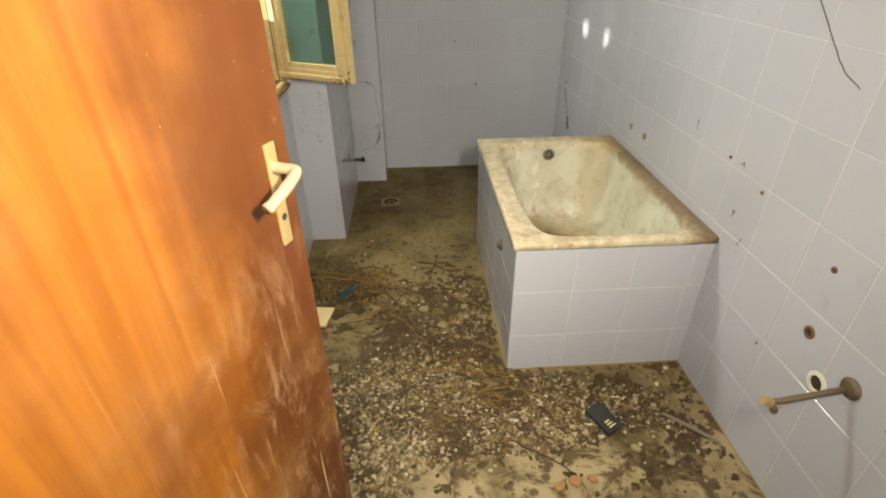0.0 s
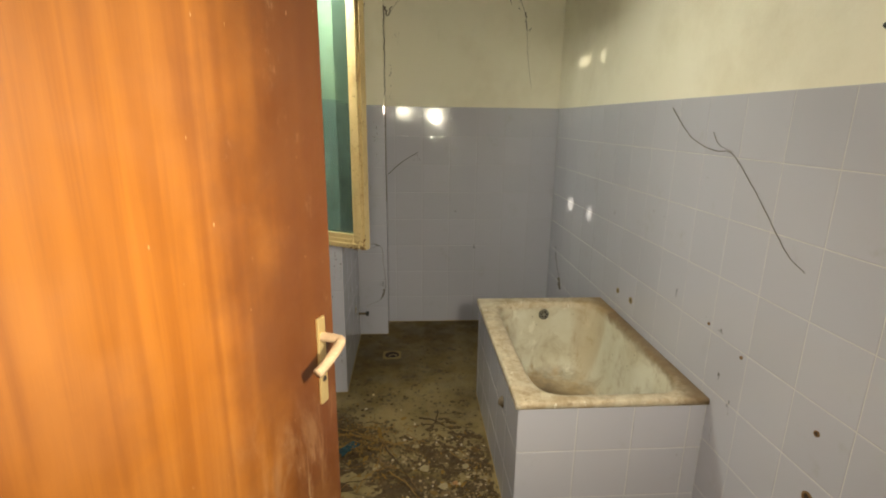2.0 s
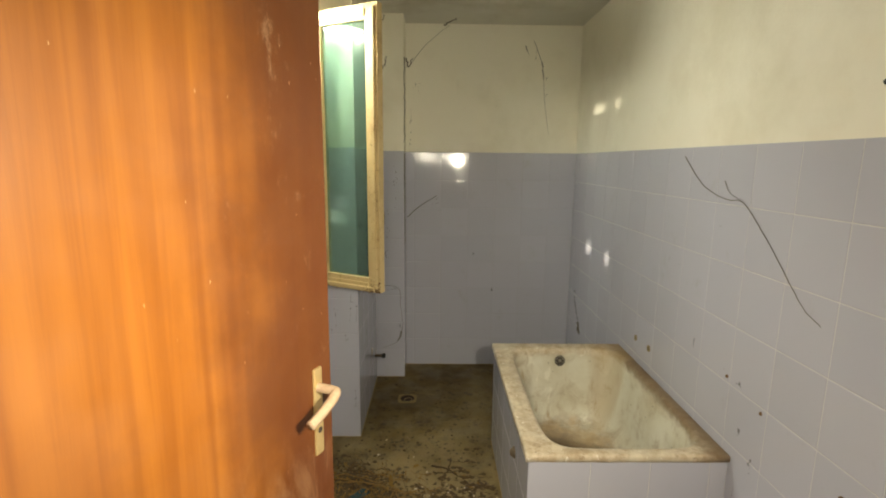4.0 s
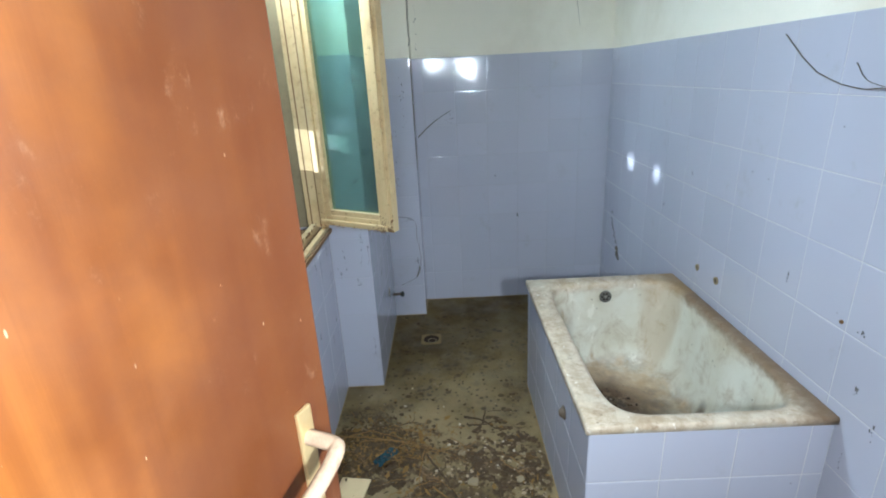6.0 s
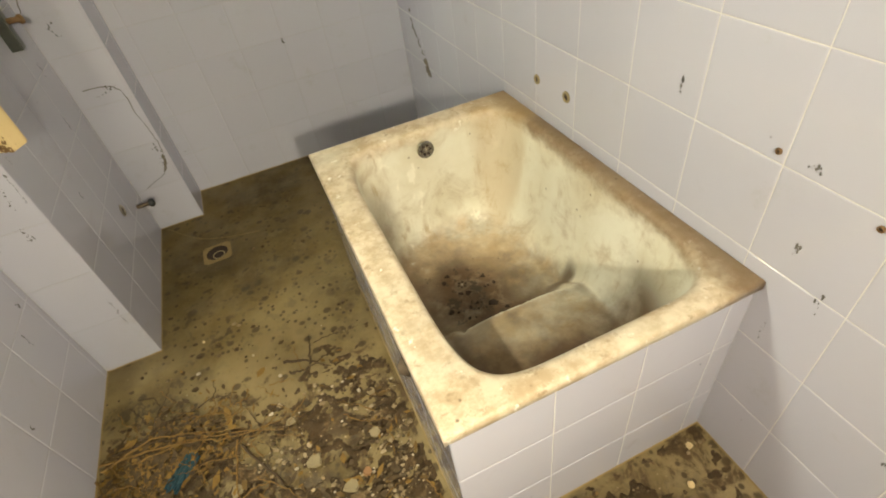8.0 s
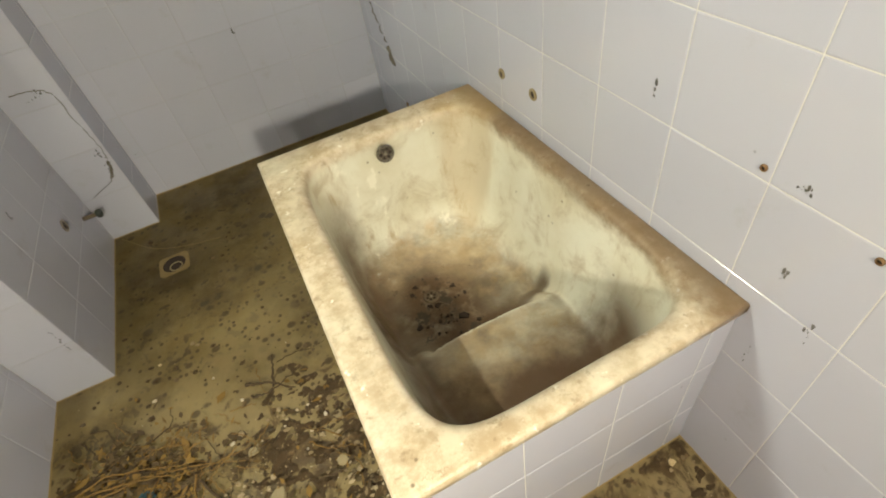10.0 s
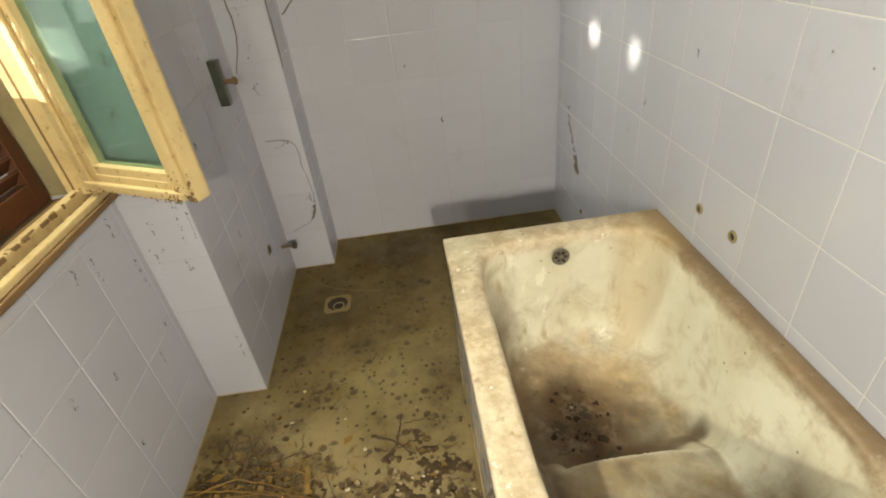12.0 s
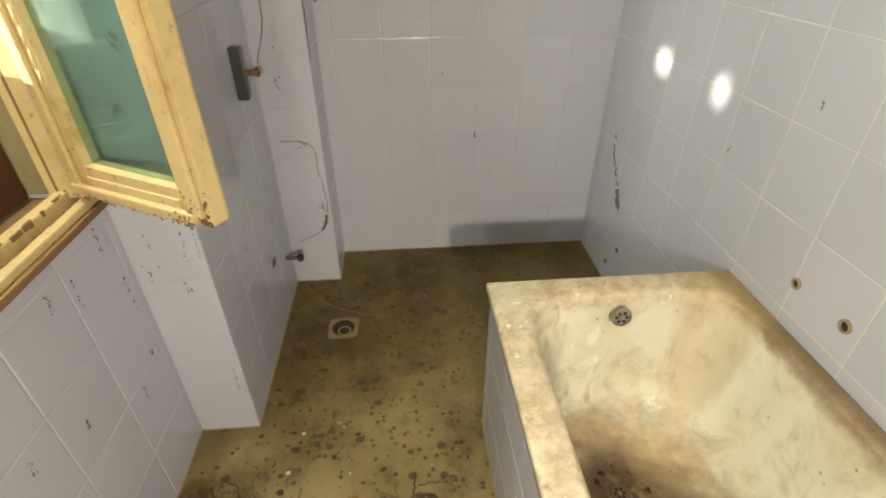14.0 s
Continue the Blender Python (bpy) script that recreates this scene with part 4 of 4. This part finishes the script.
thing("tub_plug", lathe([(0.024, 0.0), (0.024, 0.004), (0.017, 0.010), (0.012, 0.018), (0.004, 0.020)], 20), DULL, "round rusty access plug in the tub's tiles", "plug", at=pose(TX0, 1.60, 0.42, 0, -90, 0), smooth=True)

# black flakes of rust and scum round the drain
flake_rng = random.Random(41)
flakes = bmesh.new()
for _ in range(30):
    a, d = flake_rng.uniform(0, 6.28), 0.03 + abs(flake_rng.gauss(0, 0.05))
    fx0, fy0 = 0.665 + d * math.cos(a) * 0.8, 1.915 + d * math.sin(a)
    if math.hypot(fx0 - 0.640, fy0 - 1.978) < 0.026 or fy0 < 1.80 or not 0.53 < fx0 < 0.85:
        continue
    r = 0.0025 + 0.012 * flake_rng.random() ** 3
    z0 = tub_bottom(fx0, fy0)
    low, high = [], []
    for k in range(6):
        f = flake_rng.uniform(0.3, 1.4)
        u, w = r * f * math.cos(1.047 * k), r * f * math.sin(1.047 * k)
        low.append(flakes.verts.new((fx0 + u, fy0 + w, z0 + 0.0002)))
        high.append(flakes.verts.new((fx0 + u * 0.8, fy0 + w * 0.8, z0 + flake_rng.uniform(0.0015, 0.004))))
    for k in range(6):
        flakes.faces.new((low[k], low[(k + 1) % 6], high[(k + 1) % 6], high[k]))
    flakes.faces.new(high)
thing("scum_flakes", flakes, HOLE, "black flakes of rust and scum in the bathtub", "dirt", kind="stuff")

# ---- debris on the floor ----
rng = random.Random(11)


def heap(x, y):
    """How deep rubble lies: most before the tub, less by the window, none at the back."""
    def bump(cx, cy, sx, sy):
        return math.exp(-((x - cx) / sx) ** 2 - ((y - cy) / sy) ** 2)
    h = 1.0 * bump(0.05, 1.13, 0.32, 0.24) + 0.75 * bump(0.62, 1.12, 0.42, 0.20) + 0.65 * bump(0.10, 1.55, 0.25, 0.35) + 0.55 * bump(-0.40, 1.85, 0.28, 0.16) + 0.5 * bump(0.18, 2.0, 0.16, 0.25)
    h -= 0.95 * bump(0.24, 0.80, 0.20, 0.13) + 0.45 * bump(-0.38, 1.38, 0.14, 0.12) + 0.4 * bump(0.80, 1.0, 0.14, 0.06)
    return h


def inside(x, y):
    if x > TX0 - 0.02 and y > TY0 - 0.015:
        return False
    if y < 0.1 or x > EAST - 0.02 or x < STUB_X + 0.02:
        return x > WEST + 0.02 and STUB_Y < y < PIER_Y - 0.02
    return y < 2.4


NX, NY = 240, 290
xs = np.linspace(-0.62, 1.03, NX)
ys = np.linspace(0.45, 2.40, NY)
soil = bmesh.new()
grid = []
for y in ys:
    row = []
    for x in xs:
        p = Vector((x, y, 0.0))
        z = 0.013 * heap(x, y) + 0.013 * noise.noise(p * 5) + 0.012 * noise.noise(p * 14) + 0.010 * noise.noise(p * 38) + 0.006 * noise.noise(p * 85) - 0.0050 - 0.013 * min(1.0, max(0.0, (y - 1.92) / 0.32))
        row.append(soil.verts.new((x, y, max(-0.012, z))))
    grid.append(row)
for j in range(NY - 1):
    for i in range(NX - 1):
        q = (grid[j][i], grid[j][i + 1], grid[j + 1][i + 1], grid[j + 1][i])
        cx, cy = xs[i], ys[j]
        if max(v.co.z for v in q) > -0.002 and inside(cx, cy):
            soil.faces.new(q)
bmesh.ops.delete(soil, geom=[v for v in soil.verts if not v.link_faces], context="VERTS")
thing("soil", soil, SOIL, "thin crust of dark soil on the floor", "soil", kind="stuff", smooth=True)


def stone_mesh(verts, faces, x, y, z, r):
    """A rough pebble of eight corners."""
    base = len(verts)
    a0 = rng.uniform(0, 6.28)
    sx, sy, sz = r * rng.uniform(0.7, 1.3), r * rng.uniform(0.6, 1.1), r * rng.uniform(0.35, 0.8)
    for level, s in ((-0.4, 0.8), (0.5, 1.0), (1.0, 0.5)):
        for k in range(5):
            a = a0 + k * 1.2566 + rng.uniform(-0.3, 0.3)
            verts.append((x + sx * s * math.cos(a), y + sy * s * math.sin(a), z + sz * (level + rng.uniform(-0.15, 0.15))))
    for l in (0, 5):
        for k in range(5):
            faces.append((base + l + k, base + l + (k + 1) % 5, base + l + 5 + (k + 1) % 5, base + l + 5 + k))
    faces.append(tuple(base + 10 + k for k in range(5)))


def gravelly(x, y):
    """How thickly gravel lies; it thins out away from the doorway."""
    def bump(cx, cy, sx, sy):
        return math.exp(-((x - cx) / sx) ** 2 - ((y - cy) / sy) ** 2)
    patchy = 0.55 + 0.9 * noise.noise(Vector((x * 5, y * 5, 2.0)))
    return patchy * (1.25 * bump(-0.02, 1.10, 0.34, 0.24) + 0.6 * bump(0.50, 1.08, 0.40, 0.17) + 0.30 * bump(0.12, 1.62, 0.20, 0.28)) - 0.5 * bump(0.24, 0.80, 0.20, 0.13)


verts, faces = [], []
made = 0
while made < 15000:
    x, y = rng.uniform(-0.60, 1.02), rng.uniform(0.55, 2.40)
    if not inside(x, y) or rng.random() > max(0.010, gravelly(x, y)) ** 1.3:
        continue
    r = 0.0020 + 0.0085 * rng.random() ** 3.6
    stone_mesh(verts, faces, x, y, 0.002 + max(0.0, 0.014 * heap(x, y)) * rng.random(), r)
    made += 1
me = bpy.data.meshes.new("gravel")
me.from_pydata(verts, [], faces)
me.materials.append(GRAVEL)
tagged(new("gravel", me), "loose pale gravel and crumbled plaster on the floor", "gravel", kind="stuff")

# small dark crumbs over the rest of the floor
verts, faces = [], []
for _ in range(1100):
    x, y = rng.uniform(-0.60, 0.32), rng.uniform(1.7, 3.35)
    if (x < PIER_X + 0.02 and y > PIER_Y - 0.02) or (x < SHAFT_X + 0.02 and y > SHAFT_Y - 0.02):
        continue
    if rng.random() < ((y - 1.7) / 1.65) ** 0.45:
        continue
    stone_mesh(verts, faces, x, y, 0.0006, 0.002 + 0.009 * rng.random() ** 2.2)
me = bpy.data.meshes.new("crumbs")
me.from_pydata(verts, [], faces)
me.materials.append(SOIL)
tagged(new("crumbs", me), "dark crumbs of dirt scattered on the cement", "dirt", kind="stuff")

# dead leaves: small curled blades, thick in the corner under the window
leaves = bmesh.new()
for _ in range(2300):
    if rng.random() < 0.62:
        x, y = rng.gauss(-0.41, 0.11), rng.gauss(1.94, 0.075)
    else:
        x, y = rng.gauss(0.15, 0.28), rng.gauss(1.35, 0.3)
    if not inside(x, y):
        continue
    big = 1.0 + 1.1 * rng.random() ** 5
    l, w, a = big * rng.uniform(0.005, 0.018), big * rng.uniform(0.004, 0.011), rng.uniform(0, 6.28)
    z, lift = rng.uniform(0.006, 0.022), rng.uniform(-0.006, 0.010)
    c, s = math.cos(a), math.sin(a)
    ring = []
    for u, v, h in ((-1, 0, 0), (-0.3, 0.8, 0.3), (0.4, 0.6, 0.6), (1, 0, 1), (0.4, -0.6, 0.7), (-0.3, -0.8, 0.2)):
        u, v = u * rng.uniform(0.5, 1.2), v * rng.uniform(0.4, 1.3)
        ring.append(leaves.verts.new((x + c * u * l - s * v * w, y + s * u * l + c * v * w, z + lift * h)))
    leaves.faces.new(ring)
thing("leaves", leaves, LEAF, "dry brown and yellow fallen leaves", "leaves", kind="stuff")


def root(points, radius, mat, label):
    line = smooth_line([(x, y, z) for x, y, z in points], 6)
    line = [p + Vector((rng.uniform(-1, 1), rng.uniform(-1, 1), rng.uniform(-0.3, 1))) * 0.0038 for p in line]
    return thing("root", tube(line, radius * 0.92, 6, 0.65), mat, label, "root", "dry roots and twigs")


for pts, r, dark in (
    (((-0.59, 2.01, .02), (-0.42, 1.98, .025), (-0.24, 1.94, .02), (-0.05, 1.865, .012)), 0.0042, 0),
    (((-0.58, 1.985, .02), (-0.43, 2.015, .03), (-0.26, 1.96, .02), (-0.155, 1.922, .015)), 0.0036, 0),
    (((-0.50, 1.965, .015), (-0.34, 1.955, .03), (-0.18, 1.905, .02), (-0.02, 1.90, .012)), 0.0032, 0),
    (((-0.56, 2.035, .015), (-0.38, 1.995, .025), (-0.22, 1.945, .02)), 0.0030, 1),
    (((-0.172, 1.87, .02), (-0.13, 1.79, .025), (-0.074, 1.696, .02), (-0.007, 1.553, .018), (0.075, 1.457, .02), (0.13, 1.38, .018)), 0.0046, 1),
    (((-0.182, 1.89, .02), (-0.196, 1.752, .025), (-0.182, 1.619, .015)), 0.0036, 0),
    (((-0.277, 1.575, .015), (-0.246, 1.656, .02), (-0.169, 1.711, .025), (-0.111, 1.717, .015)), 0.0038, 0),
    (((-0.141, 1.692, .02), (-0.064, 1.608, .025), (-0.02, 1.54, .02), (0.03, 1.47, .018)), 0.0038, 0),
    (((-0.595, 1.963, .015), (-0.564, 1.876, .02), (-0.516, 1.804, .012), (-0.49, 1.74, .015)), 0.0036, 0),
    (((-0.46, 1.60, .015), (-0.33, 1.63, .02), (-0.20, 1.645, .02), (-0.06, 1.63, .015)), 0.0028, 1),
    (((0.231, 1.76, .012), (0.215, 1.70, .015), (0.121, 1.70, .012)), 0.0050, 1),
    (((0.02, 1.33, .02), (0.14, 1.30, .025), (0.28, 1.29, .02), (0.42, 1.27, .018), (0.52, 1.20, .02)), 0.0042, 0),
    (((0.08, 1.22, .02), (0.20, 1.19, .03), (0.34, 1.21, .02), (0.44, 1.14, .025), (0.49, 1.02, .018), (0.54, 0.93, .012)), 0.0045, 0),
    (((0.20, 1.36, .02), (0.30, 1.27, .025), (0.41, 1.24, .02), (0.47, 1.10, .02), (0.45, 0.96, .015)), 0.0034, 0),
    (((-0.30, 1.22, .015), (-0.18, 1.27, .02), (-0.06, 1.30, .02), (0.06, 1.33, .02)), 0.0034, 0),
    (((0.0, 2.115, .012), (0.076, 2.068, .025), (0.148, 2.015, .012)), 0.0060, 1),
    (((0.085, 2.05, .02), (0.10, 2.12, .03), (0.106, 2.19, .012)), 0.0048, 1),
    (((0.01, 2.06, .012), (0.06, 2.04, .02), (0.15, 2.07, .012)), 0.0045, 1),
    (((-0.44, 2.085, .004), (-0.341, 2.074, .006), (-0.246, 2.10, .006), (-0.24, 2.165, .01)), 0.0032, 1),
    (((-0.517, 2.195, .004), (-0.48, 2.14, .01), (-0.441, 2.088, .006)), 0.0028, 1),
    (((-0.49, 2.215, .004), (-0.437, 2.188, .012), (-0.404, 2.115, .006)), 0.0030, 1),
    (((0.30, 0.98, .015), (0.38, 0.92, .02), (0.47, 0.86, .012), (0.50, 0.80, .008)), 0.0040, 1),
):
    root(pts, r, DARKROOT if dark else ROOT, "dark brittle root lying in the rubble" if dark else "pale dry root lying in the rubble")
for _ in range(120):
    x, y = (rng.gauss(-0.30, 0.18), rng.gauss(1.92, 0.10)) if rng.random() < 0.5 else (rng.gauss(0.05, 0.26), rng.gauss(1.55, 0.30))
    if not inside(x, y):
        continue
    a, l = rng.uniform(0, 6.28), rng.uniform(0.03, 0.09)
    pts = [(x + math.cos(a) * l * k + rng.uniform(-.012, .012), y + math.sin(a) * l * k + rng.uniform(-.012, .012), rng.uniform(0.010, 0.026)) for k in (-1, -0.3, 0.4, 1)]
    if all(inside(p[0], p[1]) for p in pts):
        root(pts, rng.uniform(0.0013, 0.0028), rng.choice((ROOT, ROOT, DARKROOT)), "thin broken twig lying in the rubble")

for _ in range(90):
    x, y = rng.gauss(0.26, 0.22), rng.gauss(1.17, 0.13)
    if not inside(x, y):
        continue
    a, l = rng.gauss(-0.4, 0.7), rng.uniform(0.03, 0.10)
    pts = [(x + math.cos(a) * l * k + rng.uniform(-.014, .014), y + math.sin(a) * l * k + rng.uniform(-.014, .014), rng.uniform(0.016, 0.032)) for k in (-1, -0.4, 0.3, 1)]
    if all(inside(p[0], p[1]) for p in pts):
        root(pts, rng.uniform(0.0014, 0.0030), rng.choice((ROOT, ROOT, ROOT, DARKROOT)), "thin dry root fibre lying in the rubble")

FILLET = make_plain("dirt_fillet", (0.20, 0.135, 0.05), (0.34, 0.25, 0.12), 0.9, 0.0, 50.0, 0.6)
fillet = bmesh.new()
for a, b in (((PIER_X, PIER_Y), (PIER_X, SHAFT_Y)), ((PIER_X, SHAFT_Y), (SHAFT_X, SHAFT_Y)), ((SHAFT_X, SHAFT_Y), (SHAFT_X, NORTH)), ((SHAFT_X, NORTH), (EAST, NORTH)), ((WEST, PIER_Y), (PIER_X, PIER_Y)),
             ((WEST, STUB_Y), (WEST, PIER_Y)), ((EAST, 0.1), (EAST, TY0)), ((TX0, TY0), (TX0, TY1)), ((TX0, TY0), (TX1, TY0)), ((EAST, TY1), (EAST, NORTH))):
    steps = max(4, int(math.hypot(b[0] - a[0], b[1] - a[1]) / 0.02))
    line = []
    for k in range(steps + 1):
        f = k / steps
        line.append((a[0] + (b[0] - a[0]) * f, a[1] + (b[1] - a[1]) * f, 0.0012 + 0.0022 * noise.noise(Vector((a[0] * 9 + k * 0.31, a[1] * 9, 0.0)))))
    tube(line, 0.0032, 6, 0.0, fillet)
thing("baseboard", fillet, FILLET, "thin brown line of dirt and mortar along the walls", "baseboard", kind="structure")

# single things lying about
thing("tile_fragment", box(-0.062, 0.062, -0.062, 0.062, 0.0, 0.008, 0.002), SHARD, "cream square tile lying loose on the rubble", "tile", at=pose(-0.465, 1.690, 0.012, 3, -4, -12))
rag = bmesh.new()
cells = 22
rag_grid = []
for j in range(cells):
    rag_grid.append([])
    for i in range(cells):
        u, v = i / (cells - 1) - 0.5, j / (cells - 1) - 0.5
        p = Vector((u * 4, v * 4, 0.3))
        edge = 1 + 0.25 * noise.noise(p * 1.3)
        rag_grid[-1].append(rag.verts.new((0.115 * u * edge, 0.048 * v * edge, 0.008 + 0.010 * abs(noise.noise(p * 1.7)))))
for j in range(cells - 1):
    for i in range(cells - 1):
        rag.faces.new((rag_grid[j][i], rag_grid[j][i + 1], rag_grid[j + 1][i + 1], rag_grid[j + 1][i]))
bmesh.ops.solidify(rag, geom=list(rag.faces), thickness=0.002)
thing("rag", rag, BLUE, "small crumpled faded blue rag among dead leaves", "rag", at=pose(-0.345, 1.865, 0.013, 0, 0, 48), smooth=True)

case = empty("plastic_case", pose(0.637, 1.045, 0.010, 4, 3, -62), "small black plastic case lying on the rubble", "plastic case")
part("body", box(-0.058, 0.058, -0.034, 0.034, 0.0, 0.024, 0.004), BLACK, case)
part("lid", box(-0.050, 0.050, -0.026, 0.026, 0.0245, 0.028, 0.002), BLACK, case)
for k in range(3):
    part("marking", box(0.018 + 0.011 * k, 0.023 + 0.011 * k, -0.018, 0.002 + 0.004 * k, 0.0285, 0.0292), SHARD, case, "pale marking")
thing("stick", tube([(0.86, 1.06, 0.014), (0.93, 0.99, 0.018), (1.0, 0.925, 0.014)], 0.006, 8), STEEL, "thin grey metal strip lying by the wall", "strip")


def chip(x, y, r, mat, label, seed):
    q = random.Random(seed)
    bm = bmesh.new()
    n = 7
    low = [bm.verts.new((r * q.uniform(0.6, 1.1) * math.cos(6.28 * k / n), r * q.uniform(0.6, 1.0) * math.sin(6.28 * k / n), 0.0)) for k in range(n)]
    top = [bm.verts.new((v.co.x * 0.85, v.co.y * 0.85, 0.003 + r * q.uniform(0.08, 0.22))) for v in low]
    for k in range(n):
        bm.faces.new((low[k], low[(k + 1) % n], top[(k + 1) % n], top[k]))
    bm.faces.new(top)
    bm.faces.new(low[::-1])
    return thing("plaster_chip", bm, mat, label, "rubble", "rubble pieces", at=pose(x, y, 0.008, q.uniform(-8, 8), q.uniform(-8, 8), q.uniform(0, 360)))


BRICK = make_plain("brick_crumb", (0.24, 0.115, 0.05), (0.34, 0.19, 0.09), 0.9, 0.0, 60.0, 0.5)
for k, (x, y, r) in enumerate(((0.12, 1.26, 0.026), (0.475, 0.825, 0.026), (0.42, 0.81, 0.022), (0.53, 0.83, 0.020), (0.15, 1.62, 0.020), (-0.26, 0.99, 0.018), (0.76, 1.10, 0.012), (-0.40, 1.60, 0.022), (0.03, 1.40, 0.018))):
    chip(x, y, r, BRICK, "orange-brown crumb of brick on the floor", 40 + k)
for k, (x, y, r) in enumerate(((0.71, 0.93, 0.020), (0.805, 0.87, 0.016), (-0.35, 1.37, 0.030), (0.02, 1.72, 0.030), (0.10, 1.60, 0.028), (0.21, 1.72, 0.024), (0.34, 1.215, 0.012), (0.20, 1.37, 0.018),
                                 (-0.20, 1.74, 0.024), (0.24, 1.86, 0.018), (-0.02, 1.88, 0.020), (0.16, 1.52, 0.016), (-0.26, 2.36, 0.006), (0.10, 1.05, 0.014), (-0.12, 1.12, 0.014), (-0.03, 1.0, 0.012), (0.9, 1.2, 0.012), (0.97, 1.28, 0.012))):
    chip(x, y, r, FLAKE if r > 0.013 else SHARD, "pale chip of broken plaster on the floor", 80 + k)

# ---- wall tiles, one by one ----
_tile_meshes = {}


def tile_mesh(w, h):
    key = (round(w, 3), round(h, 3))
    if key not in _tile_meshes:
        g = 0.0009
        verts = []
        for z, s in ((0.0, 0.0), (SKIN - 0.0014, 0.0), (SKIN - 0.0005, 0.0009), (SKIN - 0.00012, 0.0030), (SKIN, 0.0062)):
            verts += [(g + s, g + s, z), (w - g - s, g + s, z), (w - g - s, h - g - s, z), (g + s, h - g - s, z)]
        faces = [(l + k, l + (k + 1) % 4, l + 4 + (k + 1) % 4, l + 4 + k) for l in (0, 4, 8, 12) for k in range(4)] + [(16, 17, 18, 19)]
        me = bpy.data.meshes.new("tile")
        me.from_pydata(verts, [], faces)
        me.materials.append(TILE)
        _tile_meshes[key] = me
    return _tile_meshes[key]


def joints(low, high, through_at, pitch):
    """Edges of the tiles between low and high, with one joint at through_at."""
    first = through_at - math.ceil((through_at - low) / pitch) * pitch
    cuts = [low]
    k = first
    while k < high - 0.012:
        if k > low + 0.012:
            cuts.append(k)
        k += pitch
    return cuts + [high]


tilt = random.Random(5)


def clad(parent, origin, along, normal, length, z0, z1, u_joint, z_joint, pitch=0.2, zpitch=0.2044):
    """Tiles on one upright face. origin: where u = 0; along, normal: unit vectors."""
    origin, along, normal = Vector(origin), Vector(along), Vector(normal)
    up = Vector((0, 0, 1))
    us, zs = joints(0.0, length, u_joint, pitch), joints(z0, z1, z_joint, zpitch)
    inverse = parent.matrix_world.inverted()
    for a, b in zip(us, us[1:]):
        for c, d in zip(zs, zs[1:]):
            if along.cross(up).dot(normal) > 0:
                m = Matrix((along, up, normal)).transposed().to_4x4()
                place = origin + along * a + up * c
            else:
                m = Matrix((-along, up, normal)).transposed().to_4x4()
                place = origin + along * b + up * c
            ob = new("tile", tile_mesh(b - a, d - c))
            ob.parent = parent
            lean = Matrix.Rotation(tilt.gauss(0, 0.0003), 4, "X") @ Matrix.Rotation(tilt.gauss(0, 0.0003), 4, "Y")
            ob.matrix_local = inverse @ Matrix.Translation(place - normal * SKIN) @ m @ lean


bpy.context.view_layer.update()
X, Y = (1, 0, 0), (0, 1, 0)
clad(wall_east, (EAST, 0.0, 0), Y, (-1, 0, 0), NORTH, 0.0, TOP, 1.37, TOP, zpitch=0.205)
clad(wall_north, (SHAFT_X, NORTH, 0), X, (0, -1, 0), EAST - SHAFT_X, 0.0, TOP, 0.25 - SHAFT_X, TOP, zpitch=0.205)
clad(pier, (PIER_X, PIER_Y, 0), Y, X, SHAFT_Y - PIER_Y, 0.0, TOP, 0.195, TOP, zpitch=0.205)
clad(pier, (WEST, PIER_Y, 0), X, (0, -1, 0), PIER_X - WEST, 0.0, TOP, 0.0, TOP, 0.25)
clad(shaft, (PIER_X, SHAFT_Y, 0), X, (0, -1, 0), SHAFT_X - PIER_X, 0.0, TOP, 0.0, TOP, 0.25)
clad(shaft, (SHAFT_X, SHAFT_Y, 0), Y, X, NORTH - SHAFT_Y, 0.0, TOP, 0.2, TOP)
clad(wall_west, (WEST, STUB_Y, 0), Y, X, PIER_Y - STUB_Y, 0.0, SILL - 0.012, 1.98 - STUB_Y, TOP, zpitch=0.205)
clad(stub, (STUB_X, 0.01, 0), Y, X, STUB_Y - 0.01, 0.0, TOP, STUB_Y - 0.01, TOP)
clad(tub, (TX0, TY0, 0), X, (0, -1, 0), TX1 - TX0, 0.0, TZ - 0.032, 0.560 - TX0, 0.380, 0.21)
clad(tub, (TX0, TY0, 0), Y, (-1, 0, 0), TY1 - TY0, 0.0, TZ - 0.032, 0.2, 0.380)
